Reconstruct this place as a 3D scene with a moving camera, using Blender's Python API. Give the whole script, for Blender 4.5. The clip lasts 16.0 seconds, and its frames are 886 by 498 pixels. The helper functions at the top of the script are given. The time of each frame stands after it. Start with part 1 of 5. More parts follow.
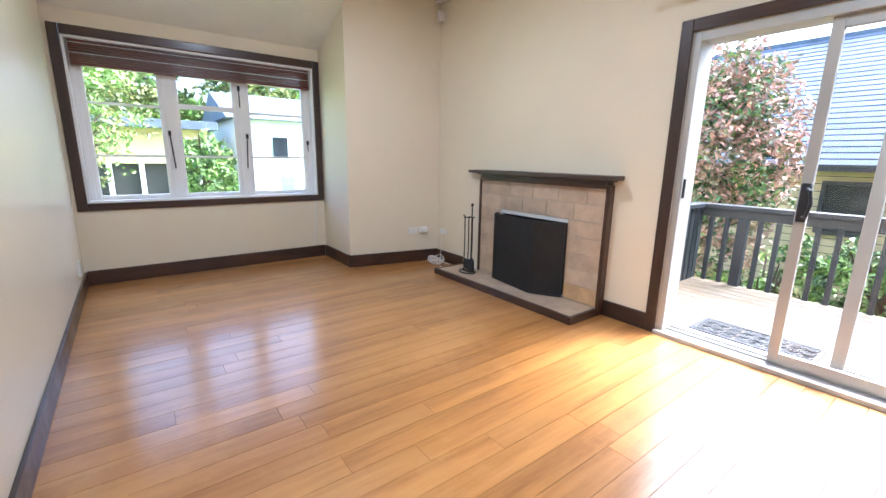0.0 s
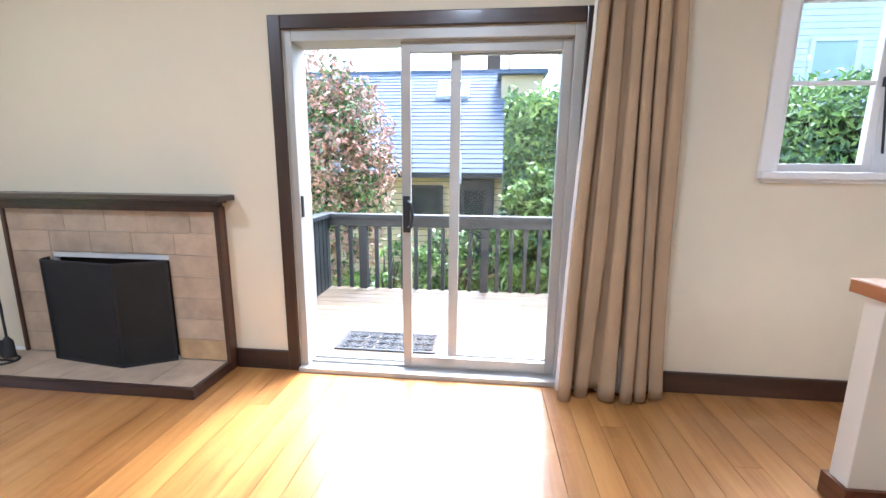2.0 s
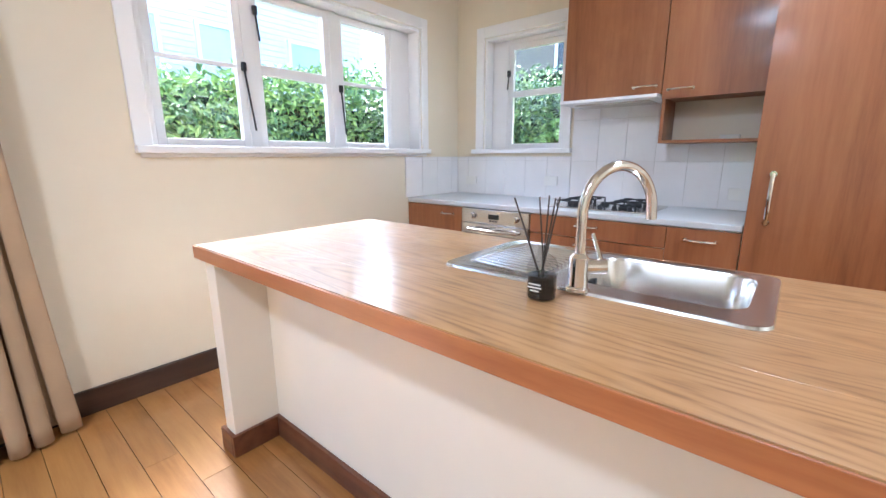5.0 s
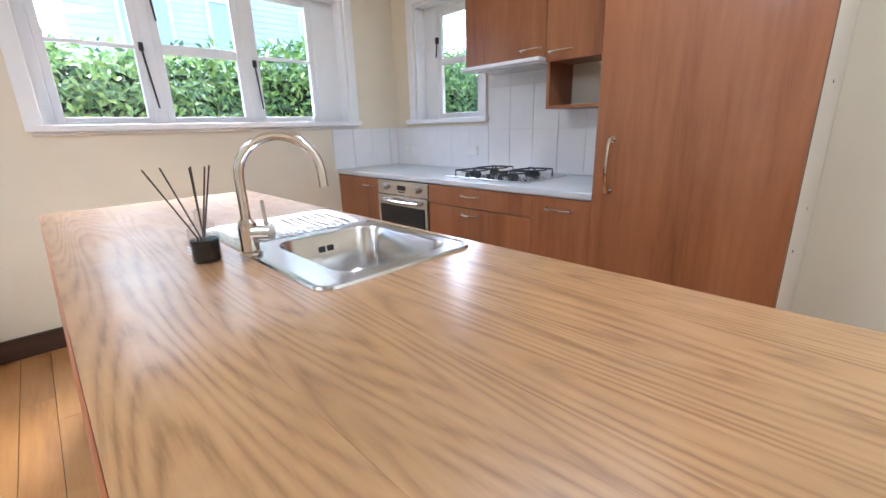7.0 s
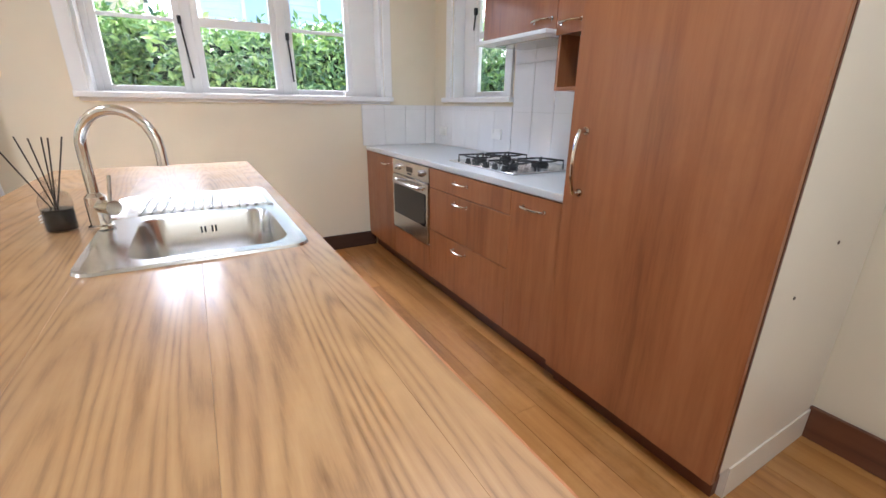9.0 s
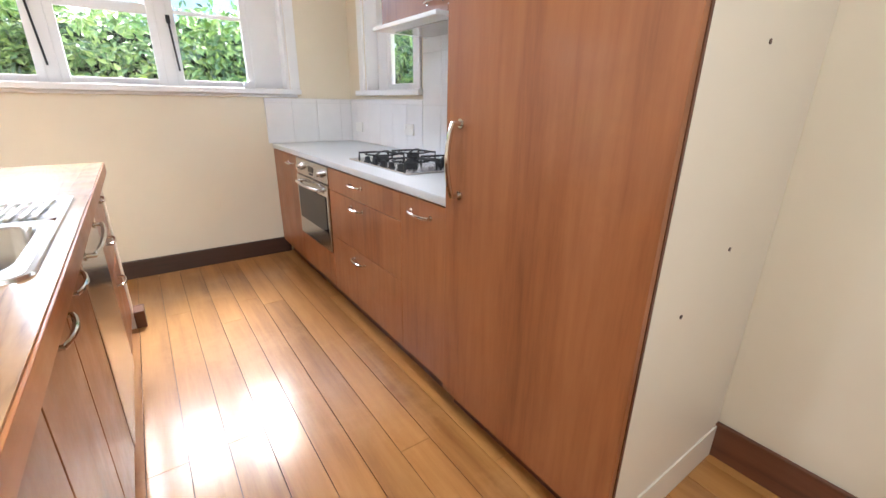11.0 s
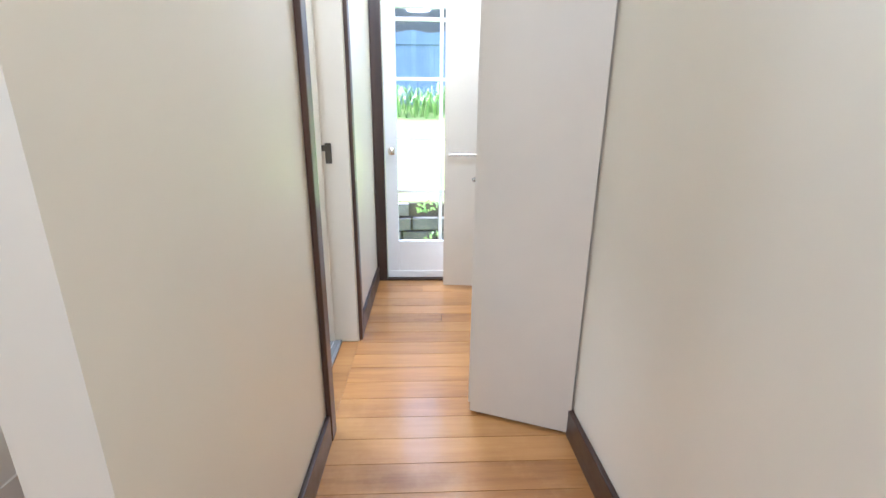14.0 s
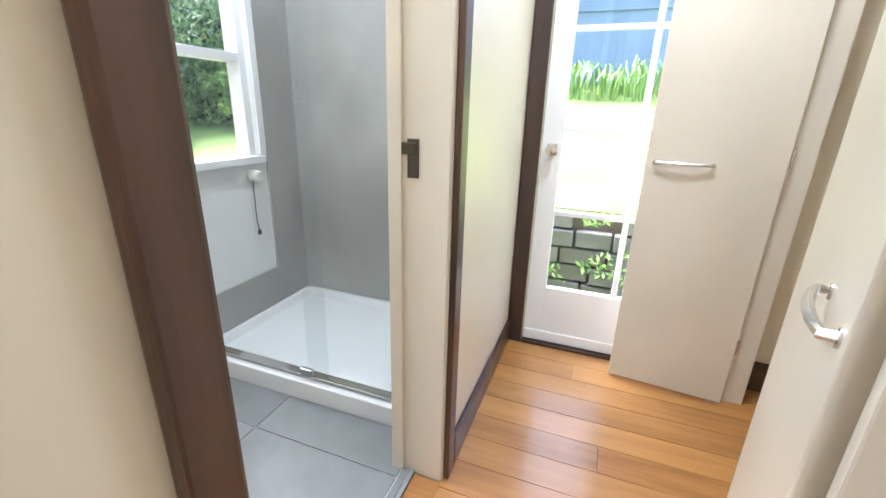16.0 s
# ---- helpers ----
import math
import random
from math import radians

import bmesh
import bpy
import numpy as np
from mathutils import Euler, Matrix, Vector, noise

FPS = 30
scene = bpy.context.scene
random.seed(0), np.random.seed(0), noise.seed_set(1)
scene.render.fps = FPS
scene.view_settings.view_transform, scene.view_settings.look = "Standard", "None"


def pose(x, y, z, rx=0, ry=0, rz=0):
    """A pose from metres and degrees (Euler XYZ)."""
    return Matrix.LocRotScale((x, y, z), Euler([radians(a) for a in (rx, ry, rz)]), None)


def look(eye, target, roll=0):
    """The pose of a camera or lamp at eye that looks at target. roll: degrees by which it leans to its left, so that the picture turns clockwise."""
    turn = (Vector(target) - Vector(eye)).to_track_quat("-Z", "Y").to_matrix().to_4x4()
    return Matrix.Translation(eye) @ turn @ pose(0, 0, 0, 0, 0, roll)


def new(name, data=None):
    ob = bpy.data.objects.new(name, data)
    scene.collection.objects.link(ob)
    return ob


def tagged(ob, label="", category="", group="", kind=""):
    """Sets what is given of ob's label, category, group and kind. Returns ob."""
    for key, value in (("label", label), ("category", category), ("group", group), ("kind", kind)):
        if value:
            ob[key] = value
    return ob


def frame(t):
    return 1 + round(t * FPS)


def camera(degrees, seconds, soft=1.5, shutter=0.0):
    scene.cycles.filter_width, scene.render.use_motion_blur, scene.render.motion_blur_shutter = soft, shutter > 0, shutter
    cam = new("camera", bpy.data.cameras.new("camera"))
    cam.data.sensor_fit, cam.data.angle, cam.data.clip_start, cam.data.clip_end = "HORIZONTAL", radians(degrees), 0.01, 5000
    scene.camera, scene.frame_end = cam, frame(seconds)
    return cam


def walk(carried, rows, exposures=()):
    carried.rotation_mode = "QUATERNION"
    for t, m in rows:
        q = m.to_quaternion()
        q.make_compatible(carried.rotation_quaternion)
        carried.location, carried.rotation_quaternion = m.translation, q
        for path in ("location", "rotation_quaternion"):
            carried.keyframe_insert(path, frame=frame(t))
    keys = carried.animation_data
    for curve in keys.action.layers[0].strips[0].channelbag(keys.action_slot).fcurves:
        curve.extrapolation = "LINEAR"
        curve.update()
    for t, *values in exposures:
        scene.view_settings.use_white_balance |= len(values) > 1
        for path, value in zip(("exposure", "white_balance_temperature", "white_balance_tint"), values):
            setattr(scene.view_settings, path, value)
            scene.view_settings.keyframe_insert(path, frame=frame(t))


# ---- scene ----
cam = camera(93.8, 16.0)
PATH = [
    (0, (1.111, 0.463, 1.247), (-0.45, 1.638, 0.818), 0.9),
    (0.5, (0.979, 0.58, 1.23), (-0.207, 2.141, 0.837), 0.6),
    (1, (0.888, 0.694, 1.266), (0.002, 2.44, 0.86), 0.3),
    (1.5, (0.858, 0.91, 1.274), (0.272, 2.788, 0.914), 0.4),
    (2, (0.922, 1.06, 1.294), (0.723, 3.015, 0.919), 0.5),
    (2.5, (0.972, 1.205, 1.27), (1.21, 3.156, 0.902), 0.9),
    (3, (1.005, 1.313, 1.25), (1.742, 3.139, 0.898), 1.1),
    (3.5, (1.125, 1.32, 1.261), (2.235, 2.94, 0.882), 1.2),
    (4, (1.295, 1.263, 1.264), (2.605, 2.721, 0.869), 0.7),
    (4.5, (1.522, 1.097, 1.267), (2.947, 2.439, 0.854), 0.2),
    (5, (1.742, 0.953, 1.244), (3.227, 2.218, 0.805), -0.2),
    (7.5, (2.499, 0.009, 1.226), (3.733, 1.465, 0.627), -1.8),
    (8, (2.662, -0.111, 1.255), (3.777, 1.427, 0.63), -1.1),
    (10.5, (3.332, 0.021, 1.206), (4.204, 1.694, 0.543), 1.9),
    (10.8, (3.367, -0.002, 1.206), (4.373, 1.596, 0.547), 1.6),
    (11, (3.4, -0.029, 1.215), (4.498, 1.505, 0.551), 0.8),
    (11.5, (3.464, -0.165, 1.201), (4.887, 1.079, 0.547), 0.3),
    (12, (3.424, -0.269, 1.192), (5.136, 0.503, 0.505), -0.1),
    (12.5, (3.392, -0.492, 1.167), (5.251, -0.2, 0.489), -0.5),
    (13, (3.465, -0.697, 1.178), (5.357, -0.74, 0.531), -0.4),
    (13.5, (3.571, -0.865, 1.2), (5.48, -0.992, 0.616), -0.2),
    (14, (3.761, -0.899, 1.173), (5.68, -0.986, 0.617), 0.6),
    (14.5, (4.044, -0.915, 1.183), (5.958, -0.853, 0.605), 1.0),
    (15, (4.336, -0.963, 1.193), (6.225, -0.688, 0.597), 1.1),
    (15.5, (4.618, -0.949, 1.171), (6.467, -0.481, 0.569), 1.4),
    (16, (4.916, -0.873, 1.173), (6.695, -0.217, 0.535), 1.6),
]
walk(cam, [(t, look(eye, target, roll)) for t, eye, target, roll in PATH], [(0, 3.15, 5200, 10), (3, 3.15, 5050, 10), (4.5, 3.6, 5250, 10), (5, 3.6, 5150, 10), (7.5, 3.3, 5250, 10), (10.5, 3.5, 5650, 10), (12, 3.85, 5750, 10), (13, 3.5, 5200, 10), (13.5, 3.4, 4950, 10), (14.5, 3.15, 5050, 10), (16, 3.25, 5450, 10)])

# ---------- light ----------
world = bpy.data.worlds.new("world")
scene.world = world
world.use_nodes = True
wn = world.node_tree.nodes
sky = wn.new("ShaderNodeTexSky")
sky.sky_type, sky.sun_disc = "NISHITA", False
sky.sun_elevation, sky.sun_rotation = radians(52), radians(20)
sky.air_density, sky.dust_density, sky.ozone_density = 1.0, 6.0, 1.0
wn["Background"].inputs["Strength"].default_value = 0.15
world.node_tree.links.new(sky.outputs[0], wn["Background"].inputs[0])

sun_data = bpy.data.lights.new("sun", "SUN")
sun_data.energy, sun_data.angle, sun_data.color = 1.5, radians(20), (1.0, 0.96, 0.9)
sun = new("sun", sun_data)
sun.matrix_basis = look((0, 0, 30), (-6.3, -17.3, 0))


# Unseen ceiling lamps, added to lift the rooms above what daylight gives.
def fill_lamp(x, y, z, watts, size=0.34, tint=(0.97, 0.985, 1.0)):
    data = bpy.data.lights.new("ceiling_lamp_light", "AREA")
    data.shape, data.size, data.energy, data.color = "DISK", size, watts, tint
    new("ceiling_lamp_light", data).matrix_basis = look((x, y, z - 0.115), (x, y, 0))


LAMPS = [(-1.6, 1.5, 3.0, 4.2), (0.7, 1.5, 3.0, 4.4), (3.75, 0.9, 3.0, 2.0), (3.2, -0.8, 3.0, 4.0), (6.0, -1.0, 3.0, 4.4), (5.7, 0.2, 3.0, 4.6)]
for lamp_x, lamp_y, lamp_z, lamp_w in LAMPS:
    fill_lamp(lamp_x, lamp_y, lamp_z, lamp_w)


# ---------- materials ----------
def base_mat(name, rough=0.5, metal=0.0, coat=0.0, spec=0.5):
    m = bpy.data.materials.new(name)
    m.use_nodes = True
    b = m.node_tree.nodes["Principled BSDF"]
    b.inputs["Roughness"].default_value = rough
    b.inputs["Metallic"].default_value = metal
    b.inputs["Coat Weight"].default_value = coat
    b.inputs["Coat Roughness"].default_value = 0.12
    b.inputs["Specular IOR Level"].default_value = spec
    return m, m.node_tree.nodes, m.node_tree.links, b


def ramp(nodes, stops):
    r = nodes.new("ShaderNodeValToRGB")
    e = r.color_ramp.elements
    e[0].position, e[0].color = stops[0][0], (*stops[0][1], 1)
    e[1].position, e[1].color = stops[-1][0], (*stops[-1][1], 1)
    for p, c in stops[1:-1]:
        k = e.new(p)
        k.color = (*c, 1)
    return r


def noise_node(nodes, links, vec, scale, detail=4, rough=0.6):
    n = nodes.new("ShaderNodeTexNoise")
    n.inputs["Scale"].default_value, n.inputs["Detail"].default_value, n.inputs["Roughness"].default_value = scale, detail, rough
    links.new(vec, n.inputs["Vector"])
    return n


def surface(name, colour, rough=0.5, metal=0.0, vary=0.06, scale=3.0, grain=60.0, bump=0.05, coat=0.0, spec=0.5, islands=0.0):
    """A plain surface with broad mottling, fine grain and slight relief."""
    m, n, l, b = base_mat(name, rough, metal, coat, spec)
    pos = n.new("ShaderNodeNewGeometry").outputs["Position"]
    big = noise_node(n, l, pos, scale, 5)
    fine = noise_node(n, l, pos, grain, 3)
    lo = tuple(max(0, c * (1 - vary)) for c in colour)
    hi = tuple(min(1, c * (1 + vary)) for c in colour)
    r = ramp(n, [(0.3, lo), (0.7, hi)])
    l.new(big.outputs["Fac"], r.inputs["Fac"])
    last = r.outputs["Color"]
    if islands:
        hsv = n.new("ShaderNodeHueSaturation")
        mr = n.new("ShaderNodeMapRange")
        mr.inputs["To Min"].default_value, mr.inputs["To Max"].default_value = 1 - islands, 1 + islands
        l.new(n.new("ShaderNodeObjectInfo").outputs["Random"], mr.inputs["Value"])
        l.new(mr.outputs[0], hsv.inputs["Value"])
        l.new(last, hsv.inputs["Color"])
        last = hsv.outputs["Color"]
    l.new(last, b.inputs["Base Color"])
    if bump >= 0.1:
        bp = n.new("ShaderNodeBump")
        bp.inputs["Strength"].default_value, bp.inputs["Distance"].default_value = bump, 0.01
        l.new(fine.outputs["Fac"], bp.inputs["Height"])
        l.new(bp.outputs[0], b.inputs["Normal"])
    mr2 = n.new("ShaderNodeMapRange")
    mr2.inputs["To Min"].default_value, mr2.inputs["To Max"].default_value = (max(0.3, rough - 0.06), rough + 0.08) if rough > 0.25 else (max(0.02, rough - 0.05), min(0.25, rough + 0.03))
    l.new(big.outputs["Fac"], mr2.inputs["Value"])
    l.new(mr2.outputs[0], b.inputs["Roughness"])
    return m


def timber(name, dark, mid, light, axis, rough=0.3, coat=0.0, figure=1.0, piece=0.0, ring=9.0, worn=None, fine=1.0):
    """Timber with the grain along one axis: streaks, cathedral figure, fine pores."""
    m, n, l, b = base_mat(name, rough, 0, coat)
    pos = n.new("ShaderNodeNewGeometry").outputs["Position"]
    rnd = n.new("ShaderNodeObjectInfo").outputs["Random"]
    shift = n.new("ShaderNodeVectorMath")
    shift.operation = "MULTIPLY_ADD"
    comb = n.new("ShaderNodeCombineXYZ")
    for k in range(3):
        l.new(rnd, comb.inputs[k])
    l.new(comb.outputs[0], shift.inputs[0])
    shift.inputs[1].default_value = (37.0, 53.0, 29.0) if piece else (0, 0, 0)
    l.new(pos, shift.inputs[2])
    mp = n.new("ShaderNodeMapping")
    s = [1.0, 1.0, 1.0]
    s["xyz".index(axis)] = 0.08
    mp.inputs["Scale"].default_value = s
    l.new(shift.outputs[0], mp.inputs["Vector"])
    warp = noise_node(n, l, mp.outputs[0], 2.2 * figure, 2)
    streak = noise_node(n, l, mp.outputs[0], 26 * fine, 6, 0.65)
    rings = n.new("ShaderNodeMath")
    rings.operation = "MULTIPLY"
    rings.inputs[1].default_value = ring
    l.new(warp.outputs["Fac"], rings.inputs[0])
    sine = n.new("ShaderNodeMath")
    sine.operation = "PINGPONG"
    sine.inputs[1].default_value = 0.5
    l.new(rings.outputs[0], sine.inputs[0])
    mix = n.new("ShaderNodeMath")
    mix.operation = "MULTIPLY_ADD"
    mix.inputs[1].default_value = 0.55
    l.new(sine.outputs[0], mix.inputs[0])
    half = n.new("ShaderNodeMath")
    half.operation = "MULTIPLY"
    half.inputs[1].default_value = 0.75
    l.new(streak.outputs["Fac"], half.inputs[0])
    l.new(half.outputs[0], mix.inputs[2])
    r = ramp(n, [(0.25, dark), (0.5, mid), (0.8, light)])
    l.new(mix.outputs[0], r.inputs["Fac"])
    last = r.outputs["Color"]
    if piece:
        hsv = n.new("ShaderNodeHueSaturation")
        mr = n.new("ShaderNodeMapRange")
        mr.inputs["To Min"].default_value, mr.inputs["To Max"].default_value = 1 - piece, 1 + piece
        l.new(rnd, mr.inputs["Value"])
        l.new(mr.outputs[0], hsv.inputs["Value"])
        l.new(last, hsv.inputs["Color"])
        last = hsv.outputs["Color"]
    if worn:
        patch = noise_node(n, l, pos, 1.3, 6, 0.7)
        pr = ramp(n, [(0.52, (0, 0, 0)), (0.72, (0.55, 0.55, 0.55))])
        l.new(patch.outputs["Fac"], pr.inputs["Fac"])
        mx = n.new("ShaderNodeMix")
        mx.data_type = "RGBA"
        l.new(pr.outputs["Color"], mx.inputs[0])
        l.new(last, mx.inputs[6])
        mx.inputs[7].default_value = (*worn, 1)
        last = mx.outputs[2]
    l.new(last, b.inputs["Base Color"])
    scuff = noise_node(n, l, pos, 5, 5, 0.7)
    rr = n.new("ShaderNodeMapRange")
    rr.inputs["From Min"].default_value, rr.inputs["From Max"].default_value = 0.3, 0.7
    rr.inputs["To Min"].default_value, rr.inputs["To Max"].default_value = 0.3, rough + 0.16
    l.new(scuff.outputs["Fac"], rr.inputs["Value"])
    l.new(rr.outputs[0], b.inputs["Roughness"])
    bp = n.new("ShaderNodeBump")
    bp.inputs["Strength"].default_value, bp.inputs["Distance"].default_value = 0.03, 0.002
    l.new(streak.outputs["Fac"], bp.inputs["Height"])
    l.new(bp.outputs[0], b.inputs["Normal"])
    return m


def glass_mat(name, tint=(1, 1, 1)):
    """A thin window pane: clear through, with a mirror-like sheen at grazing angles."""
    m, n, l, b = base_mat(name)
    out = n["Material Output"]
    clear = n.new("ShaderNodeBsdfTransparent")
    clear.inputs[0].default_value = (*tint, 1)
    shine = n.new("ShaderNodeBsdfGlossy")
    shine.inputs["Roughness"].default_value = 0.02
    face = n.new("ShaderNodeLayerWeight")
    pw = n.new("ShaderNodeMath")
    pw.operation = "POWER"
    pw.inputs[1].default_value = 4.5
    l.new(face.outputs["Facing"], pw.inputs[0])
    fr = n.new("ShaderNodeMath")
    fr.operation = "MULTIPLY_ADD"
    fr.inputs[1].default_value, fr.inputs[2].default_value = 0.6, 0.025
    l.new(pw.outputs[0], fr.inputs[0])
    mx = n.new("ShaderNodeMixShader")
    l.new(fr.outputs[0], mx.inputs[0])
    l.new(clear.outputs[0], mx.inputs[1])
    l.new(shine.outputs[0], mx.inputs[2])
    l.new(mx.outputs[0], out.inputs["Surface"])
    return m


def foliage(name, dark, mid, light):
    m, n, l, b = base_mat(name, 0.42)
    g = n.new("ShaderNodeNewGeometry")
    r = ramp(n, [(0.0, dark), (0.5, mid), (1.0, light)])
    l.new(g.outputs["Random Per Island"], r.inputs["Fac"])
    l.new(r.outputs["Color"], b.inputs["Base Color"])
    b.inputs["Transmission Weight"].default_value = 0.0
    return m


WALL = surface("cream_wall_paint", (0.72, 0.645, 0.5), 0.55, vary=0.03, scale=1.2, grain=160, bump=0.05)
WALL_GLOSS = surface("cream_enamel_paint", (0.74, 0.67, 0.53), 0.28, vary=0.03, scale=1.2, grain=120, bump=0.03)
PANEL_CREAM = surface("cream_panel_paint", (0.82, 0.75, 0.63), 0.4, vary=0.03, scale=1.5, grain=120, bump=0.03)
CEIL = surface("ceiling_paint", (0.78, 0.76, 0.7), 0.7, vary=0.03)
WHITE = surface("white_enamel", (0.8, 0.8, 0.8), 0.3, vary=0.02, scale=6, grain=90, bump=0.02)
MELAMINE = surface("off_white_melamine", (0.74, 0.68, 0.57), 0.35, vary=0.02)
DOORWHITE = surface("off_white_door_paint", (0.72, 0.65, 0.54), 0.32, vary=0.03, scale=3, bump=0.03)
ALU = surface("pale_aluminium", (0.42, 0.415, 0.39), 0.42, 0.3, vary=0.05)
STEEL = surface("brushed_steel", (0.62, 0.61, 0.59), 0.24, 1.0, vary=0.05, scale=8, grain=200, bump=0.02)
CHROME = surface("chrome", (0.72, 0.7, 0.67), 0.12, 1.0, vary=0.03, bump=0)
BLACK = surface("black_metal", (0.02, 0.02, 0.022), 0.6, 0.1, vary=0.1)
IRON = surface("black_cast_iron", (0.025, 0.025, 0.027), 0.6, 0.2, vary=0.15)
DARKTRIM = timber("dark_stained_trim", (0.018, 0.009, 0.007), (0.035, 0.017, 0.012), (0.055, 0.027, 0.018), "z", 0.25, 0.3)
DARKTRIM_H = timber("dark_stained_trim_long", (0.02, 0.01, 0.007), (0.042, 0.02, 0.013), (0.065, 0.031, 0.02), "x", 0.3, 0.3)
DARKTRIM_Y = timber("dark_stained_trim_deep", (0.02, 0.01, 0.007), (0.042, 0.02, 0.013), (0.065, 0.031, 0.02), "y", 0.3, 0.3)
BROWNTRIM = timber("brown_stained_trim", (0.028, 0.013, 0.008), (0.06, 0.026, 0.015), (0.095, 0.044, 0.026), "z", 0.28, 0.3)
BROWNBASE = timber("red_brown_skirting", (0.07, 0.024, 0.012), (0.13, 0.045, 0.02), (0.17, 0.065, 0.03), "y", 0.35, 0.2)
FLOORWOOD = timber("polished_floor_timber", (0.25, 0.1, 0.022), (0.39, 0.178, 0.045), (0.49, 0.25, 0.072), "y", 0.26, 0.8, 0.8, 0.12, 5.0, (0.56, 0.31, 0.12))
BENCH = timber("oiled_bench_timber", (0.19, 0.095, 0.035), (0.37, 0.205, 0.082), (0.44, 0.265, 0.115), "y", 0.3, 0.6, 1.3, 0.07, 46.0, (0.27, 0.15, 0.07), 2.6)
BENCH_EDGE = timber("bench_edge_timber", (0.28, 0.09, 0.03), (0.40, 0.15, 0.05), (0.48, 0.2, 0.075), "y", 0.3, 0.3)
CHERRY = timber("cherry_veneer", (0.18, 0.06, 0.02), (0.275, 0.1, 0.033), (0.34, 0.135, 0.048), "z", 0.32, 0.2, 0.9, 0.05, 3.0, (0.19, 0.066, 0.024), 1.3)
# Darker copy of the cherry: shade on kickboards and edges is in its colour.
CHERRY_SHADE = surface("cherry_shadow_edge", (0.11, 0.035, 0.016), 0.4, vary=0.1)
DECKWOOD = timber("weathered_deck_timber", (0.10, 0.07, 0.04), (0.18, 0.14, 0.093), (0.25, 0.205, 0.15), "x", 0.35, 0.1, 1, 0.12, 5, (0.2, 0.185, 0.16))
RAILPAINT = surface("slate_grey_paint", (0.026, 0.03, 0.035), 0.5, vary=0.15, scale=5, grain=80, bump=0.1)
BLINDWOOD = timber("mahogany_blind", (0.06, 0.012, 0.008), (0.1, 0.022, 0.014), (0.14, 0.036, 0.022), "y", 0.35, 0.2)
COUNTER = surface("grey_speckled_laminate", (0.55, 0.57, 0.58), 0.3, vary=0.05, scale=140, grain=300, bump=0.02)
TILE = surface("white_glazed_tile", (0.78, 0.77, 0.77), 0.14, vary=0.02, scale=9, bump=0.01, islands=0.02)
GROUT = surface("pale_grout", (0.7, 0.69, 0.67), 0.8)
STONETILE = surface("beige_fire_surround_tile", (0.47, 0.36, 0.255), 0.35, vary=0.2, scale=7, grain=80, bump=0.1, islands=0.1)
STONETILE_TAN = surface("tan_fire_surround_tile", (0.5, 0.33, 0.17), 0.35, vary=0.2, scale=7, grain=80, bump=0.1, islands=0.08)
GREYTILE = surface("grey_porcelain_tile", (0.2, 0.205, 0.205), 0.3, vary=0.16, scale=2.5, grain=50, bump=0.03, islands=0.05)
SHOWERWALL = surface("grey_stone_wall_tile", (0.35, 0.34, 0.32), 0.31, vary=0.2, scale=1.8, grain=40, bump=0.03)
PORCELAIN = surface("white_acrylic", (0.8, 0.8, 0.79), 0.2, vary=0.01, bump=0)
FABRIC = surface("tan_curtain_fabric", (0.40, 0.285, 0.175), 0.8, vary=0.08, scale=4, grain=400, bump=0.25, spec=0.2)
LINING = surface("white_curtain_lining", (0.75, 0.75, 0.75), 0.85, vary=0.03, grain=300, bump=0.1)
RUBBER = surface("black_rubber", (0.03, 0.032, 0.036), 0.6, vary=0.2)
SCREENMESH = surface("black_mesh_screen", (0.018, 0.018, 0.017), 0.5, 0.3, vary=0.3, scale=6, grain=500, bump=0.4)
SOOT = surface("sooty_brick", (0.02, 0.018, 0.016), 0.9, vary=0.4, scale=8)
PLASTIC = surface("white_plastic", (0.76, 0.75, 0.72), 0.35, vary=0.02)
OVENGLASS = surface("black_oven_glass", (0.012, 0.012, 0.013), 0.06, vary=0.02, bump=0)
for soft_mat, soft in ((FLOORWOOD, 0.17), (BENCH, 0.18)):
    soft_mat.node_tree.nodes["Principled BSDF"].inputs["Coat Roughness"].default_value = soft
GLASS = glass_mat("window_glass")
SHOWERGLASS = glass_mat("shower_glass", (0.97, 0.98, 0.975))
LIQUID = surface("dark_fragrance_oil", (0.012, 0.01, 0.009), 0.1, vary=0.05, bump=0)
REED = surface("dark_reed", (0.05, 0.035, 0.025), 0.8)
LEAD = surface("lead_strip", (0.3, 0.3, 0.3), 0.5, 0.6)
SIDING = surface("yellow_weatherboard", (0.66, 0.52, 0.3), 0.6, vary=0.06, islands=0.04)
SHINGLE = surface("slate_blue_shingle", (0.105, 0.13, 0.17), 0.75, vary=0.2, scale=5, grain=40, bump=0.3, islands=0.1)
# Dark fascia paint; also backs the roof courses as painted shade.
FASCIA_SHADE = surface("dark_fascia_and_shade", (0.04, 0.04, 0.045), 0.5)
DARKPANE = surface("dark_reflective_pane", (0.03, 0.035, 0.04), 0.08, vary=0.1, bump=0)
# Pale blue base colour stands in for sky mirrored in the panes.
PALEPANE = surface("painted_sky_pane", (0.5, 0.58, 0.64), 0.1, vary=0.05, bump=0)
GRASS = surface("lawn", (0.16, 0.22, 0.05), 0.9, vary=0.35, scale=2, grain=60, bump=0.6)
EARTH = surface("earth", (0.1, 0.085, 0.055), 0.9, vary=0.3, scale=3, grain=40, bump=0.5)
BLOCK = surface("grey_timber_block", (0.13, 0.12, 0.11), 0.85, vary=0.3, scale=6, grain=50, bump=0.4, islands=0.25)
